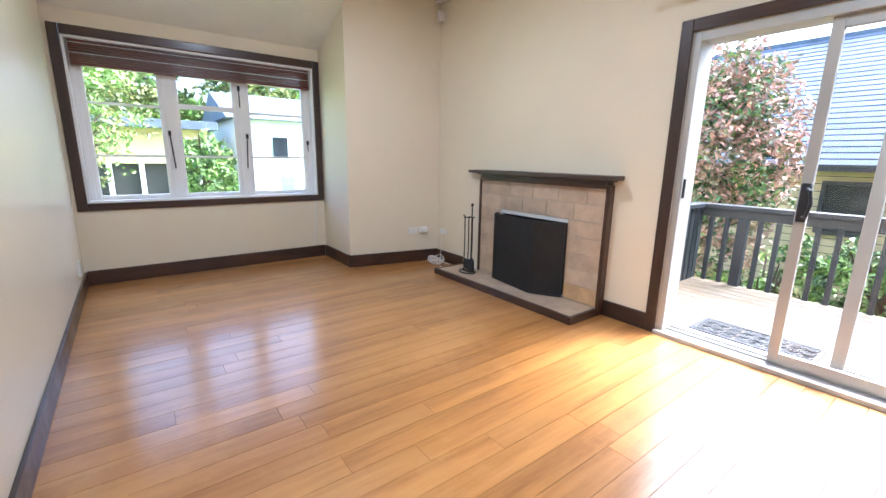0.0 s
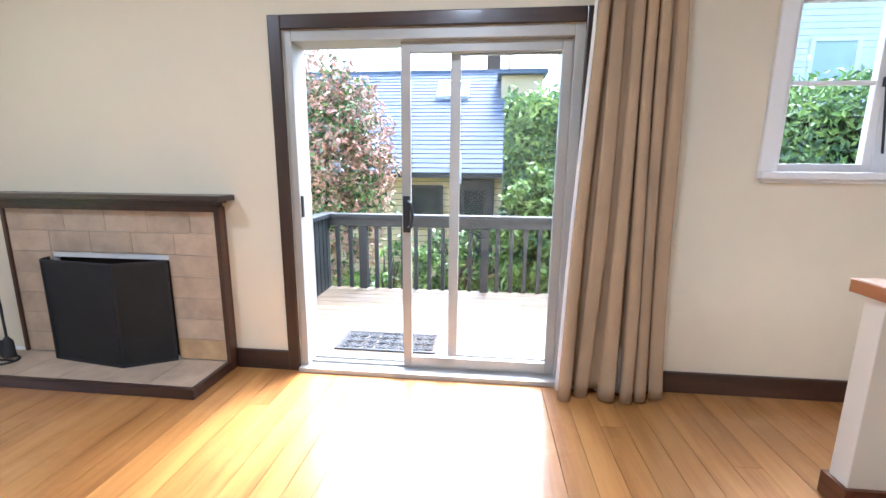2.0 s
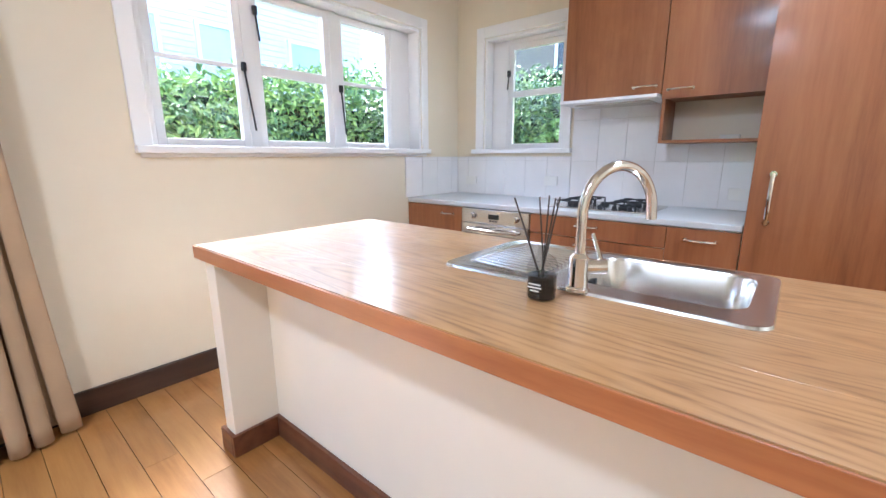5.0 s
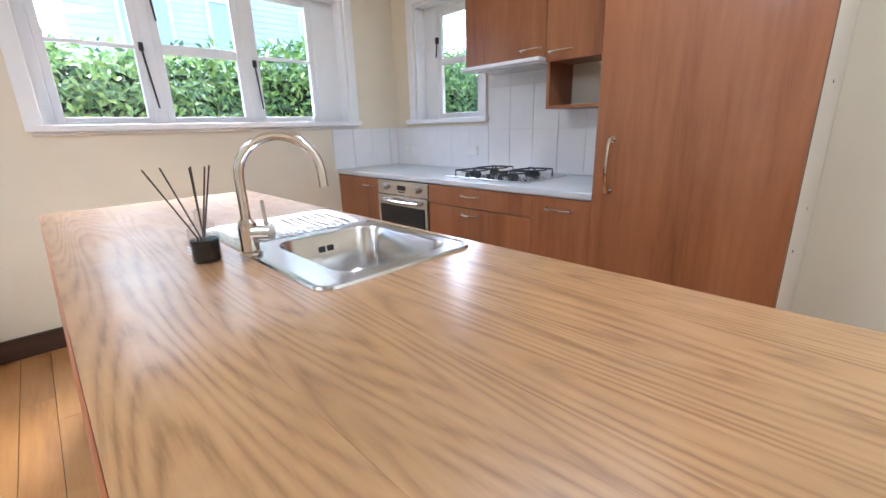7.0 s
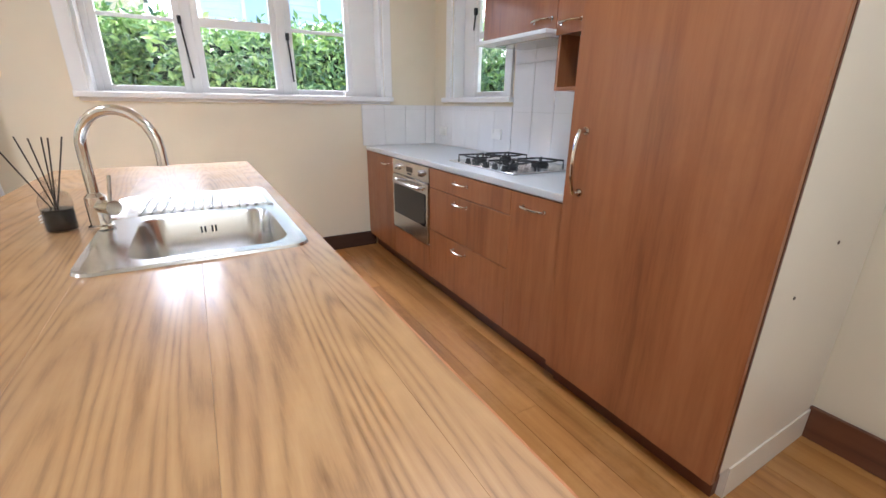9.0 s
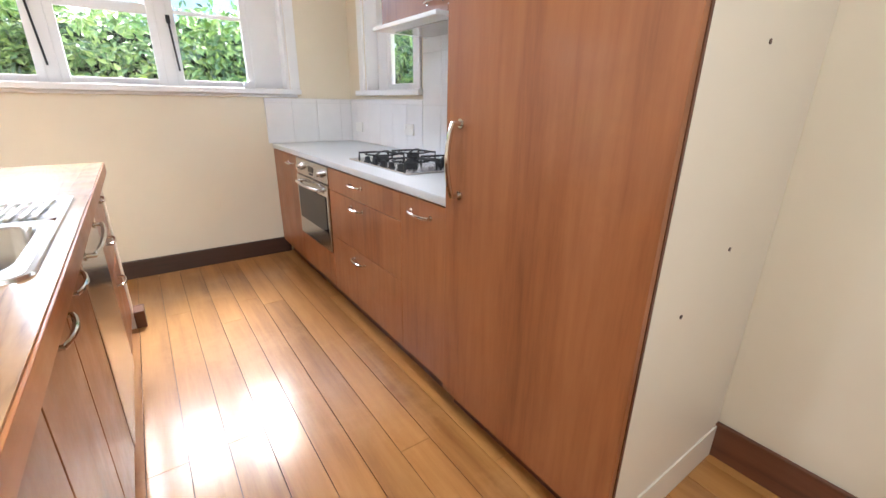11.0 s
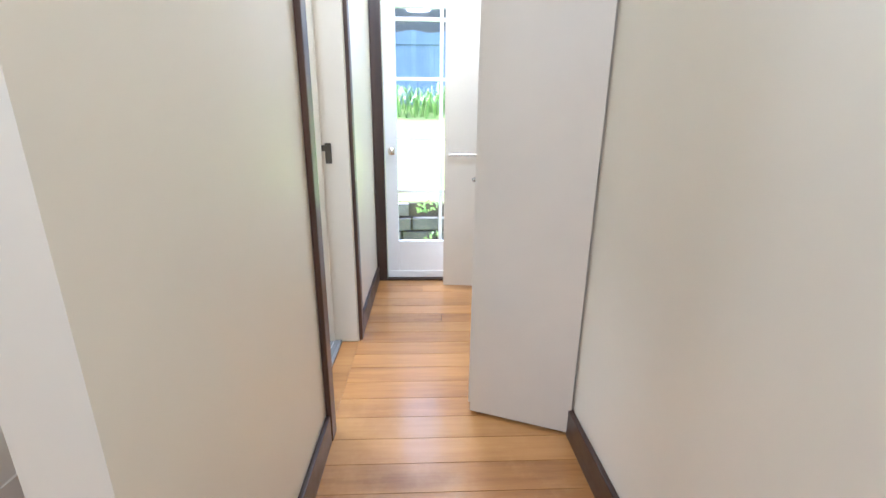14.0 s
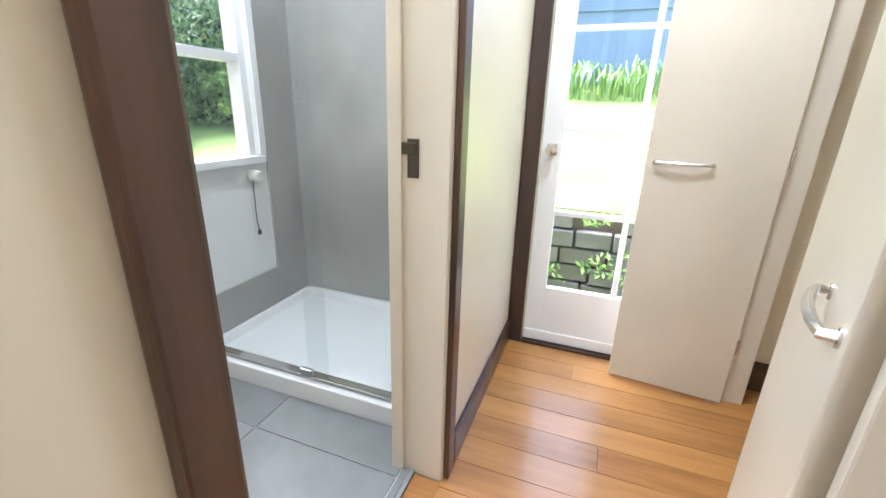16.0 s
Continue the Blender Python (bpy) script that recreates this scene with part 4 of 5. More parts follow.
# wall cabinets and hood
XU = 4.64
u = thing("wall_cabinet", (4.8, 1.98, 1.6), "cherry veneer wall cabinet over the range hood", "cabinet", "kitchen wall cabinets")
box_part("body", CHERRY, u, (XU, 1.665, 1.615, 4.929, 2.295, 2.55), 0.002)
front(u, "door", XU, 1.665, 2.295, 1.605, 2.55, ((1.70, 1.655), (1.83, 1.655)))
u = thing("wall_cabinet", (4.8, 1.4, 1.32), "cherry veneer wall cabinet with an open shelf below", "cabinet", "kitchen wall cabinets")
box_part("body", CHERRY, u, (XU, 1.136, 1.58, 4.929, 1.662, 2.55), 0.002)
front(u, "door", XU, 1.136, 1.663, 1.572, 2.55, ((1.5, 1.625), (1.63, 1.625)))
boxes_part("shelf", CHERRY, u, [(XU, 1.136, 1.315, 4.917, 1.662, 1.333), (XU, 1.642, 1.333, 4.917, 1.662, 1.58), (XU, 1.136, 1.333, 4.917, 1.15, 1.58)], 0.001, "open cherry veneer shelf")
box_part("back_panel", MELAMINE, u, (4.905, 1.15, 1.333, 4.917, 1.642, 1.58), 0)
hd = thing("range_hood", (4.75, 1.98, 1.57), "white slide-out range hood under the wall cabinet", "range hood")
box_part("body", WHITE, hd, (4.61, 1.67, 1.582, 4.917, 2.29, 1.604), 0.003)
box_part("grease_filter", STEEL, hd, (4.66, 1.74, 1.576, 4.9, 2.22, 1.5825), 0.001, "grey metal filter")
box_part("visor", WHITE, hd, (4.56, 1.67, 1.583, 4.61, 2.29, 1.604), 0.004)
tagged(box_part("small_box", PLASTIC, None, (4.8, 1.26, 1.334, 4.86, 1.36, 1.362), 0.004), "small white box lying on the open shelf", "box")

# pantry
u = thing("pantry_cabinet", (4.6, 0.75, 0), "tall cherry veneer pantry cabinet with a white side panel", "cabinet")
box_part("body", MELAMINE, u, (4.262, 0.392, 0.10, 4.928, 1.132, 2.6), 0)
box_part("side_panel", MELAMINE, u, (4.272, 0.374, 0.13, 4.928, 0.392, 2.6), 0.002, "off-white side panel")
boxes_part("plinth", MELAMINE, u, [(4.33, 0.368, 0, 4.928, 0.374, 0.128), (4.33, 0.374, 0, 4.9, 0.392, 0.13)], 0.002)
boxes_part("kickboard", CHERRY_SHADE, u, [(4.3, 0.392, 0, 4.33, 1.132, 0.1)])
fr = box_part("door", CHERRY, u, (4.238, 0.376, 0.10, 4.26, 1.131, 2.6), 0.002)
d_handle(fr, (4.238, 1.05, 0.925), (4.238, 1.05, 1.155), (-0.05, 0, 0), CHROME, 0.009)
boxes_part("door_edge", CHERRY_SHADE, u, [(4.2605, 0.3745, 0.11, 4.271, 0.3915, 2.6)])
for y, z in ((4.42, 0.72), (4.62, 0.86), (4.55, 1.35)):
    bm = bmesh.new()
    tube(bm, [(y, 0.3745, z), (y, 0.372, z)], 0.006, 8)
    part("screw_cap", bm, BROWNTRIM, u)

# island
isl = thing("island_bench", (2.9, 1.4, 0), "cream panelled kitchen island bench with cherry fronts", "island bench")
boxes_part("back_panel", PANEL_CREAM, isl, [(2.53, 0.07, 0, 2.60, 2.66, 0.858)], 0.002)
boxes_part("wing_wall", PANEL_CREAM, isl, [(2.335, 2.66, 0, 3.19, 2.745, 0.858)], 0.003)
boxes_part("end_panel", CHERRY, isl, [(2.60, 0.07, 0, 3.185, 0.09, 0.858)], 0.002)
boxes_part("body", MELAMINE, isl, [(2.60, 0.09, 0.1, 3.165, 0.99, 0.858), (2.60, 1.53, 0.1, 3.165, 2.66, 0.858), (2.60, 0.99, 0.1, 3.165, 1.53, 0.5)])
boxes_part("skirting", BROWNBASE, isl, [(2.512, 0.07, 0, 2.53, 2.643, 0.10), (2.317, 2.643, 0, 2.53, 2.66, 0.10), (2.317, 2.66, 0, 2.335, 2.763, 0.10), (2.335, 2.745, 0, 3.24, 2.763, 0.10), (3.19, 2.655, 0, 3.24, 2.745, 0.1)], 0.004, "dark red-brown skirting")
boxes_part("kickboard", CHERRY_SHADE, isl, [(3.12, 0.09, 0, 3.14, 2.655, 0.1)])
XI = 3.165
for y0, y1, z0, z1, hnd in ((2.12, 2.655, 0.66, 0.854, ((2.3, 0.79), (2.43, 0.79))), (2.12, 2.655, 0.46, 0.655, ((2.3, 0.6), (2.43, 0.6))), (2.12, 2.655, 0.1, 0.455, ((2.3, 0.4), (2.43, 0.4))),
                            (0.80, 1.145, 0.1, 0.854, ((0.93, 0.79), (1.08, 0.79))), (1.15, 1.50, 0.1, 0.854, ((1.2, 0.79), (1.35, 0.79))), (0.095, 0.795, 0.1, 0.854, None)):
    front(isl, "cupboard_front", XI, y0, y1, z0, z1, hnd, CHERRY, 1)
dw = thing("dishwasher", (3.1, 1.81, 0.1), "dishwasher behind a glossy panel with a steel handle", "dishwasher")
box_part("door_panel", STEEL, dw, (3.167, 1.505, 0.1, 3.187, 2.115, 0.857), 0.003)
d_handle(dw.children[0], (3.187, 1.6, 0.76), (3.187, 2.02, 0.76), (0.035, 0, 0), STEEL, 0.008)
bt = thing("benchtop", (2.77, 1.4, 0.9), "oiled laminated timber island benchtop with a bold grain", "benchtop")
for c in ((2.32, 0.03, 0.86, 2.515, 2.787, 0.912), (2.515, 0.03, 0.86, 2.72, 2.787, 0.912), (3.15, 0.03, 0.86, 3.217, 2.787, 0.912),
          (2.72, 0.03, 0.86, 2.94, 1.0, 0.912), (2.94, 0.03, 0.86, 3.15, 1.0, 0.912), (2.72, 1.485, 0.86, 2.94, 2.787, 0.912), (2.94, 1.485, 0.86, 3.15, 2.787, 0.912)):
    box_part("board", BENCH, bt, c, 0.0008)
boxes_part("edging", BENCH_EDGE, bt, [(2.314, 0.024, 0.858, 2.32, 2.793, 0.909), (3.217, 0.024, 0.858, 3.223, 2.793, 0.909), (2.32, 2.787, 0.858, 3.217, 2.793, 0.909), (2.32, 0.024, 0.858, 3.217, 0.03, 0.909)], 0.002, "orange-brown timber edging")


# sink
sk = thing("sink", (2.87, 1.38, 0.9), "stainless steel sink with a single bowl and drainer", "sink")


def rrect(x0, y0, x1, y1, r, z, n=5):
    out = []
    for cx, cy, a0 in ((x1 - r, y1 - r, 0), (x0 + r, y1 - r, 90), (x0 + r, y0 + r, 180), (x1 - r, y0 + r, 270)):
        for k in range(n + 1):
            a = radians(a0 + 90 * k / n)
            out.append((cx + r * math.cos(a), cy + r * math.sin(a), z))
    return out


def rings(bm, loops, close_last=True):
    rows = [[bm.verts.new(p) for p in lp] for lp in loops]
    n = len(rows[0])
    for a, b in zip(rows, rows[1:]):
        for k in range(n):
            bm.faces.new((a[k], a[(k + 1) % n], b[(k + 1) % n], b[k]))
    if close_last:
        bm.faces.new(rows[-1])


bm = bmesh.new()
rings(bm, [rrect(2.60, 0.955, 3.135, 1.80, 0.05, 0.9005), rrect(2.603, 0.958, 3.132, 1.797, 0.05, 0.907), rrect(2.618, 0.973, 3.117, 1.782, 0.04, 0.905)], False)
part("rim", bm, STEEL, sk, "", True)
bm = bmesh.new()
rings(bm, [rrect(2.618, 0.973, 3.117, 1.45, 0.035, 0.905), rrect(2.70, 1.005, 3.09, 1.415, 0.07, 0.905), rrect(2.705, 1.01, 3.085, 1.41, 0.07, 0.897), rrect(2.72, 1.025, 3.07, 1.395, 0.065, 0.76), rrect(2.76, 1.065, 3.03, 1.355, 0.06, 0.735)])
part("bowl", bm, STEEL, sk, "", True)
bm = bmesh.new()
rings(bm, [rrect(2.618, 1.4505, 3.117, 1.782, 0.03, 0.905), rrect(2.64, 1.465, 3.095, 1.765, 0.04, 0.904), rrect(2.645, 1.47, 3.09, 1.76, 0.04, 0.9015)])
dn = part("drainer", bm, STEEL, sk, "", True)
for k in range(13):
    bm = bmesh.new()
    x = 2.69 + 0.031 * k
    tube(bm, [(x, 1.49, 0.9015), (x, 1.5, 0.905), (x + 0.02, 1.73, 0.905), (x + 0.021, 1.745, 0.9015)], 0.005, 8)
    part("drainer_rib", bm, STEEL, dn, "", True)
bm = bmesh.new()
lathe(bm, 2.9, 1.21, [(0.04, 0.7352), (0.038, 0.738), (0.02, 0.737)], 20)
part("waste", bm, CHROME, sk, "", True)
bm = bmesh.new()
for k in range(5):
    if k != 2:
        bx(bm, 2.865 + 0.011 * k, 1.396, 0.848, 2.87 + 0.011 * k, 1.405, 0.866)
part("overflow", bm, BLACK, sk)
tp = thing("mixer_tap", (2.655, 1.33, 0.905), "tall chrome gooseneck mixer tap beside the sink", "tap")
bm = bmesh.new()
lathe(bm, 2.655, 1.33, [(0.03, 0.905), (0.03, 0.912), (0.024, 0.916), (0.024, 0.99), (0.018, 0.996), (0.0145, 1.0)], 20)
part("body", bm, CHROME, tp, "", True)
bm = bmesh.new()
pts = [(2.655, 1.33, 1.0), (2.655, 1.33, 1.06), (2.655, 1.33, 1.11)]
for k in range(1, 15):
    a = math.pi * (1 - k / 14 * 0.98)
    pts.append((2.757 + 0.102 * math.cos(a), 1.33 - 0.03 * k / 14, 1.11 + 0.102 * math.sin(a)))
pts.append((2.861, 1.298, 1.075))
tube(bm, pts, 0.013, 14)
part("spout", bm, CHROME, tp, "", True)
bm = bmesh.new()
tube(bm, [(2.66, 1.33, 0.965), (2.70, 1.31, 0.965), (2.715, 1.302, 0.965)], 0.02, 14)
tube(bm, [(2.705, 1.307, 0.98), (2.70, 1.335, 1.045)], 0.005, 8)
part("lever", bm, CHROME, tp, "", True)

# reed diffuser
df = thing("reed_diffuser", (2.545, 1.36, 0.9), "clear glass reed diffuser half full of dark oil", "diffuser")
bm = bmesh.new()
lathe(bm, 2.545, 1.36, [(0.033, 0.9005), (0.036, 0.905), (0.036, 0.985), (0.03, 1.0), (0.014, 1.012), (0.013, 1.03), (0.017, 1.034), (0.017, 1.038), (0.011, 1.038)], 20)
part("bottle", bm, glass_mat("bottle_glass", (0.9, 0.9, 0.9)), df, "", True)
bm = bmesh.new()
lathe(bm, 2.545, 1.36, [(0.033, 0.904), (0.0335, 0.906), (0.0335, 0.96), (0.01, 0.961)], 20)
part("oil", bm, LIQUID, df, "dark oil", True)
bm = bmesh.new()
for k, (w_, z) in enumerate(((0.03, 0.942), (0.034, 0.934), (0.022, 0.926))):
    bx(bm, 2.506, 1.36 - w_ / 2, z, 2.5085, 1.36 + w_ / 2, z + 0.0025)
part("label_bar", bm, PLASTIC, df, "pale label lines")
for a, sp_ in ((0.3, 0.05), (1.3, 0.02), (2.4, 0.075), (2.9, 0.1), (4.4, 0.03), (5.6, 0.035)):
    bm = bmesh.new()
    ca, sa = math.cos(a), math.sin(a)
    tube(bm, [(2.545 - 0.012 * ca, 1.36 - 0.012 * sa, 0.91), (2.545 + sp_ * ca, 1.36 + sp_ * sa, 1.145)], 0.002, 6)
    part("reed", bm, REED, df)


# the island stands a little out of square with the walls
sk.matrix_basis = Matrix.Translation((2.945, 1.415, 0.912)) @ Matrix.Diagonal((0.897, 1.0, 1.0, 1.0))
tp.matrix_basis = Matrix.Translation((2.712, 1.385, 0.92)) @ Matrix.Rotation(radians(-24), 4, "Z")
df.matrix_basis = Matrix.Translation((2.618, 1.437, 0.912))
skew = Matrix.Translation((2.32, 2.75, 0)) @ Matrix.Rotation(radians(0.3), 4, "Z") @ Matrix.Translation((-2.314, -2.793, 0))
for moved in (isl, dw, bt, sk, tp, df):
    moved.matrix_basis = skew @ moved.matrix_basis
for lowered in (bt, sk, tp, df):
    lowered.location.z -= 0.008


# ---------- hall cupboards ----------
def slab_door(name, a, b, z0, z1, label, handle=None, mat=DOORWHITE, flip=1):
    """A flush door standing between two plan points."""
    a, b = Vector((*a, 0)), Vector((*b, 0))
    u = b - a
    m = Matrix.Translation(a) @ Matrix.Rotation(math.atan2(u.y, u.x), 4, "Z")
    t = thing(name, (a.x, a.y, z0), label, "door", "hall cupboard doors", "structure")
    bm = bmesh.new()
    bx(bm, 0, -0.017, z0, u.length, 0.017, z1, 0.003, m)
    leaf = part("leaf", bm, mat, t)
    if handle:
        (ua, za), (ub, zb) = handle
        n = (m.to_3x3() @ Vector((0, flip, 0))).normalized()
        d_handle(leaf, m @ Vector((ua, 0.017 * flip, za)), m @ Vector((ub, 0.017 * flip, zb)), n * 0.02, STEEL, 0.006)
    for z in (0.25, 1.0, 1.75):
        bm = bmesh.new()
        tube(bm, [m @ Vector((u.length + 0.004, 0.012 * flip, z)), m @ Vector((u.length + 0.004, 0.012 * flip, z + 0.07))], 0.006, 8)
        part("hinge", bm, STEEL, t)
    return t


slab_door("door_3", (5.287, -1.095), (5.135, -1.476), 0.015, 2.1, "off-white flush cupboard door standing open into the hallway")
slab_door("door_4", (5.322, -1.105), (5.96, -1.32), 0.015, 2.1, "off-white flush cupboard door with a steel bow handle, ajar", ((0.03, 0.985), (0.17, 0.985)), DOORWHITE, 1)
slab_door("door_5", (6.783, -1.04), (6.735, -1.49), 0.015, 2.1, "off-white flush cupboard door standing open by the back door", ((0.035, 1.0), (0.23, 1.0)), DOORWHITE, -1)
trim_set("cupboard_trim", DOORWHITE, DOORWHITE, [(5.13, YH2 - 0.1, 0, 5.15, YH2, 2.12), (6.76, YH2 - 0.1, 0, 6.918, YH2, 2.12)], [(5.15, YH2 - 0.1, 2.12, 6.918, YH2, CEILZ - 0.002)], "off-white painted cupboard frame in the hallway")

# ---------- bathroom ----------
tagged(boxes_part("bathroom_subfloor", GROUT, None, [(XO, -0.344, -0.019, 6.07, 0.779, 0.004), (5.2, -0.415, -0.019, 5.914, -0.345, 0.004)]), "pale grout bed under the bathroom floor tiles", "floor", "", "structure")
bf = thing("bathroom_floor", (5.6, 0.2, 0), "large grey porcelain bathroom floor tiles", "floor", "", "structure")
for i in range(4):
    for k in range(3):
        x0, x1 = max(XO, 5.27 + 0.6 * (i - 1)), min(6.07, 5.27 + 0.6 * i)
        y0, y1 = max(-0.41, 0.22 + 0.6 * (k - 2)), min(0.779, 0.22 + 0.6 * (k - 1))
        if x1 - x0 > 0.02 and y1 - y0 > 0.02:
            box_part("tile", GREYTILE, bf, (x0 + 0.002, y0 + 0.002, 0.0, x1 - 0.002, y1 - 0.002, 0.009), 0.001)
structure("threshold_board", FLOORWOOD, [(5.201, YH, -0.019, 5.914, -0.4255, 0.0)], "polished timber board in the bathroom doorway", "threshold", 0.001)
structure("bathroom_threshold", LEAD, [(5.2, -0.425, 0.001, 5.914, -0.411, 0.012)], "pale metal strip at the bathroom threshold", "threshold", 0.001)
structure("wall_shower", SHOWERWALL, [(6.9, -0.412, 0, 6.919, 0.779, 2.6), (6.66, 0.766, 0, 6.9, 0.779, 2.6), (6.07, 0.766, 0, 6.66, 0.779, 0.3), (6.07, -0.413, 0, 6.9, -0.4, 2.6)], "grey stone-look shower wall panels", "wall")
st = thing("shower_tray", (6.5, 0.18, 0), "white acrylic shower tray with a raised rim", "shower tray")
bm = bmesh.new()
rings(bm, [rrect(6.075, -0.398, 6.898, 0.764, 0.02, 0.0), rrect(6.075, -0.398, 6.898, 0.764, 0.02, 0.085), rrect(6.08, -0.393, 6.893, 0.759, 0.02, 0.09), rrect(6.13, -0.36, 6.87, 0.735, 0.03, 0.09), rrect(6.15, -0.345, 6.855, 0.72, 0.04, 0.05)])
part("tray", bm, PORCELAIN, st, "", True)
ss = thing("shower_screen", (6.1, 0.2, 0.09), "frameless clear glass shower screen on a chrome track", "shower screen")
for y0, y1, x in ((-0.395, 0.14, 6.1), (0.06, 0.76, 6.122)):
    pn = box_part("glass_panel", SHOWERGLASS, ss, (x, y0, 0.115, x + 0.008, y1, 2.0), 0.001)
    pn.visible_shadow = False
box_part("bottom_track", CHROME, ss, (6.09, -0.395, 0.091, 6.135, 0.76, 0.113), 0.003)
box_part("head_rail", CHROME, ss, (6.095, -0.395, 2.0, 6.13, 0.76, 2.03), 0.003)
bm = bmesh.new()
bx(bm, 6.082, 0.115, 0.11, 6.1, 0.17, 0.15, 0.004)
part("guide_block", bm, STEEL, ss)
w = thing("window_4", (6.4, 0.84, 0.92), "small white bathroom window", "window", "", "structure")
boxes_part("window_frame", WHITE, w, [(6.2, 0.80, 0.92, 6.24, 0.88, 1.9), (6.58, 0.80, 0.92, 6.62, 0.88, 1.9), (6.24, 0.80, 1.36, 6.58, 0.88, 1.4), (6.24, 0.80, 1.86, 6.58, 0.88, 1.9), (6.2, 0.75, 0.89, 6.64, 0.88, 0.925), (6.62, 0.765, 0.93, 6.66, 0.779, 1.95)], 0.003)
p = box_part("pane", GLASS, w, (6.24, 0.838, 0.95, 6.58, 0.842, 1.86), 0)
p.visible_shadow = False
bw = thing("window_winder", (6.56, 0.75, 0.83), "white plastic window winder with a hanging cord", "window winder")
bm = bmesh.new()
tube(bm, [(6.56, 0.779, 0.83), (6.56, 0.74, 0.83), (6.56, 0.73, 0.83)], [0.03, 0.03, 0.02], 16)
part("housing", bm, PLASTIC, bw, "", True)
bm = bmesh.new()
tube(bm, [(6.53, 0.75, 0.81), (6.525, 0.75, 0.6), (6.535, 0.75, 0.55)], 0.003, 6)
lathe(bm, 6.535, 0.75, [(0.004, 0.555), (0.009, 0.545), (0.009, 0.53), (0.004, 0.525)], 10)
part("cord", bm, IRON, bw, "", True)


# ---------- outdoors ----------
def ground_z(x, y):
    z = -1.25
    if y < 3.9 and x > 4.9:
        z = -0.7
    if x > 9.4:
        z = 0.22 + (x - 9.4) * 0.27 if x < 17 else 2.27
    if x < -4.5:
        z = -0.35
    return z


gx = [-400, -60, -30, -20, -12, -8, -5, -4.4, -4.2, 0, 4.8, 5.0, 7.0, 9.38, 9.42, 10, 11, 12, 13.5, 15, 17, 20, 40, 400]
gy = [-400, -40, -15, -8, -4, -2, 0, 1, 2, 3.8, 4.0, 6, 8, 10, 14, 20, 40, 400]
gv = [(x, y, ground_z(x, y) + 0.05 * noise.noise((x * 0.7, y * 0.7, 0))) for y in gy for x in gx]
gf = [(j * len(gx) + i, j * len(gx) + i + 1, (j + 1) * len(gx) + i + 1, (j + 1) * len(gx) + i) for j in range(len(gy) - 1) for i in range(len(gx) - 1)]
me = bpy.data.meshes.new("ground")
me.from_pydata(gv, [], gf)
me.materials.append(GRASS)
tagged(new("ground", me), "grassy ground sloping up behind the house", "ground", "", "structure")

# deck and railing
DZ = -0.06
dk = thing("deck", (0.6, 4.6, DZ), "weathered pale timber deck outside the sliding door", "deck", "", "structure")
y, k = 3.70, 0
while y < 5.56:
    xs = [-0.86, 0.9 + 0.5 * math.sin(k * 2.1), 3.6]
    for a, c in zip(xs, xs[1:]):
        box_part("plank", DECKWOOD, dk, (a, y, DZ - 0.03, c - 0.003, y + 0.132, DZ), 0.003)
    y += 0.138
    k += 1
boxes_part("joist", BARK, dk, [(x, 3.67, -0.25, x + 0.05, 5.58, DZ - 0.031) for x in (-0.84, -0.2, 0.45, 1.1, 1.75, 2.4, 3.05, 3.5)])
boxes_part("post_footing", BARK, dk, [(x, 5.4, -1.3, x + 0.1, 5.5, -0.25) for x in (-0.8, 1.3, 3.4)])
rl = thing("deck_railing", (0.6, 5.6, DZ), "slate grey painted timber railing round the deck", "railing")
RY, RX, RZ = 5.62, -0.88, 0.80
box_part("top_rail", RAILPAINT, rl, (RX - 0.09, RY - 0.06, RZ - 0.045, 3.6, RY + 0.08, RZ), 0.006)
box_part("top_rail", RAILPAINT, rl, (RX - 0.09, 3.68, RZ - 0.045, RX + 0.06, RY - 0.062, RZ), 0.006)
box_part("side_rail", RAILPAINT, rl, (RX - 0.02, RY - 0.02, RZ - 0.14, 3.6, RY + 0.02, RZ - 0.047), 0.004)
for x in (-0.5, 0.88, 2.2, 3.3):
    box_part("post", RAILPAINT, rl, (x, RY - 0.045, -0.28, x + 0.09, RY + 0.045, RZ - 0.142), 0.005)
x, k = -0.78, 0
while x < 3.5:
    if not any(px - 0.06 < x < px + 0.11 for px in (-0.5, 0.88, 2.2, 3.3)):
        box_part("baluster", RAILPAINT, rl, (x, RY - 0.02, -0.26, x + 0.042, RY + 0.02, RZ - 0.142), 0.003)
    x += 0.152
y = 3.75
while y < 5.6:
    box_part("baluster", RAILPAINT, rl, (RX - 0.02, y, -0.26, RX + 0.025, y + 0.085, RZ - 0.047), 0.003)
    y += 0.105

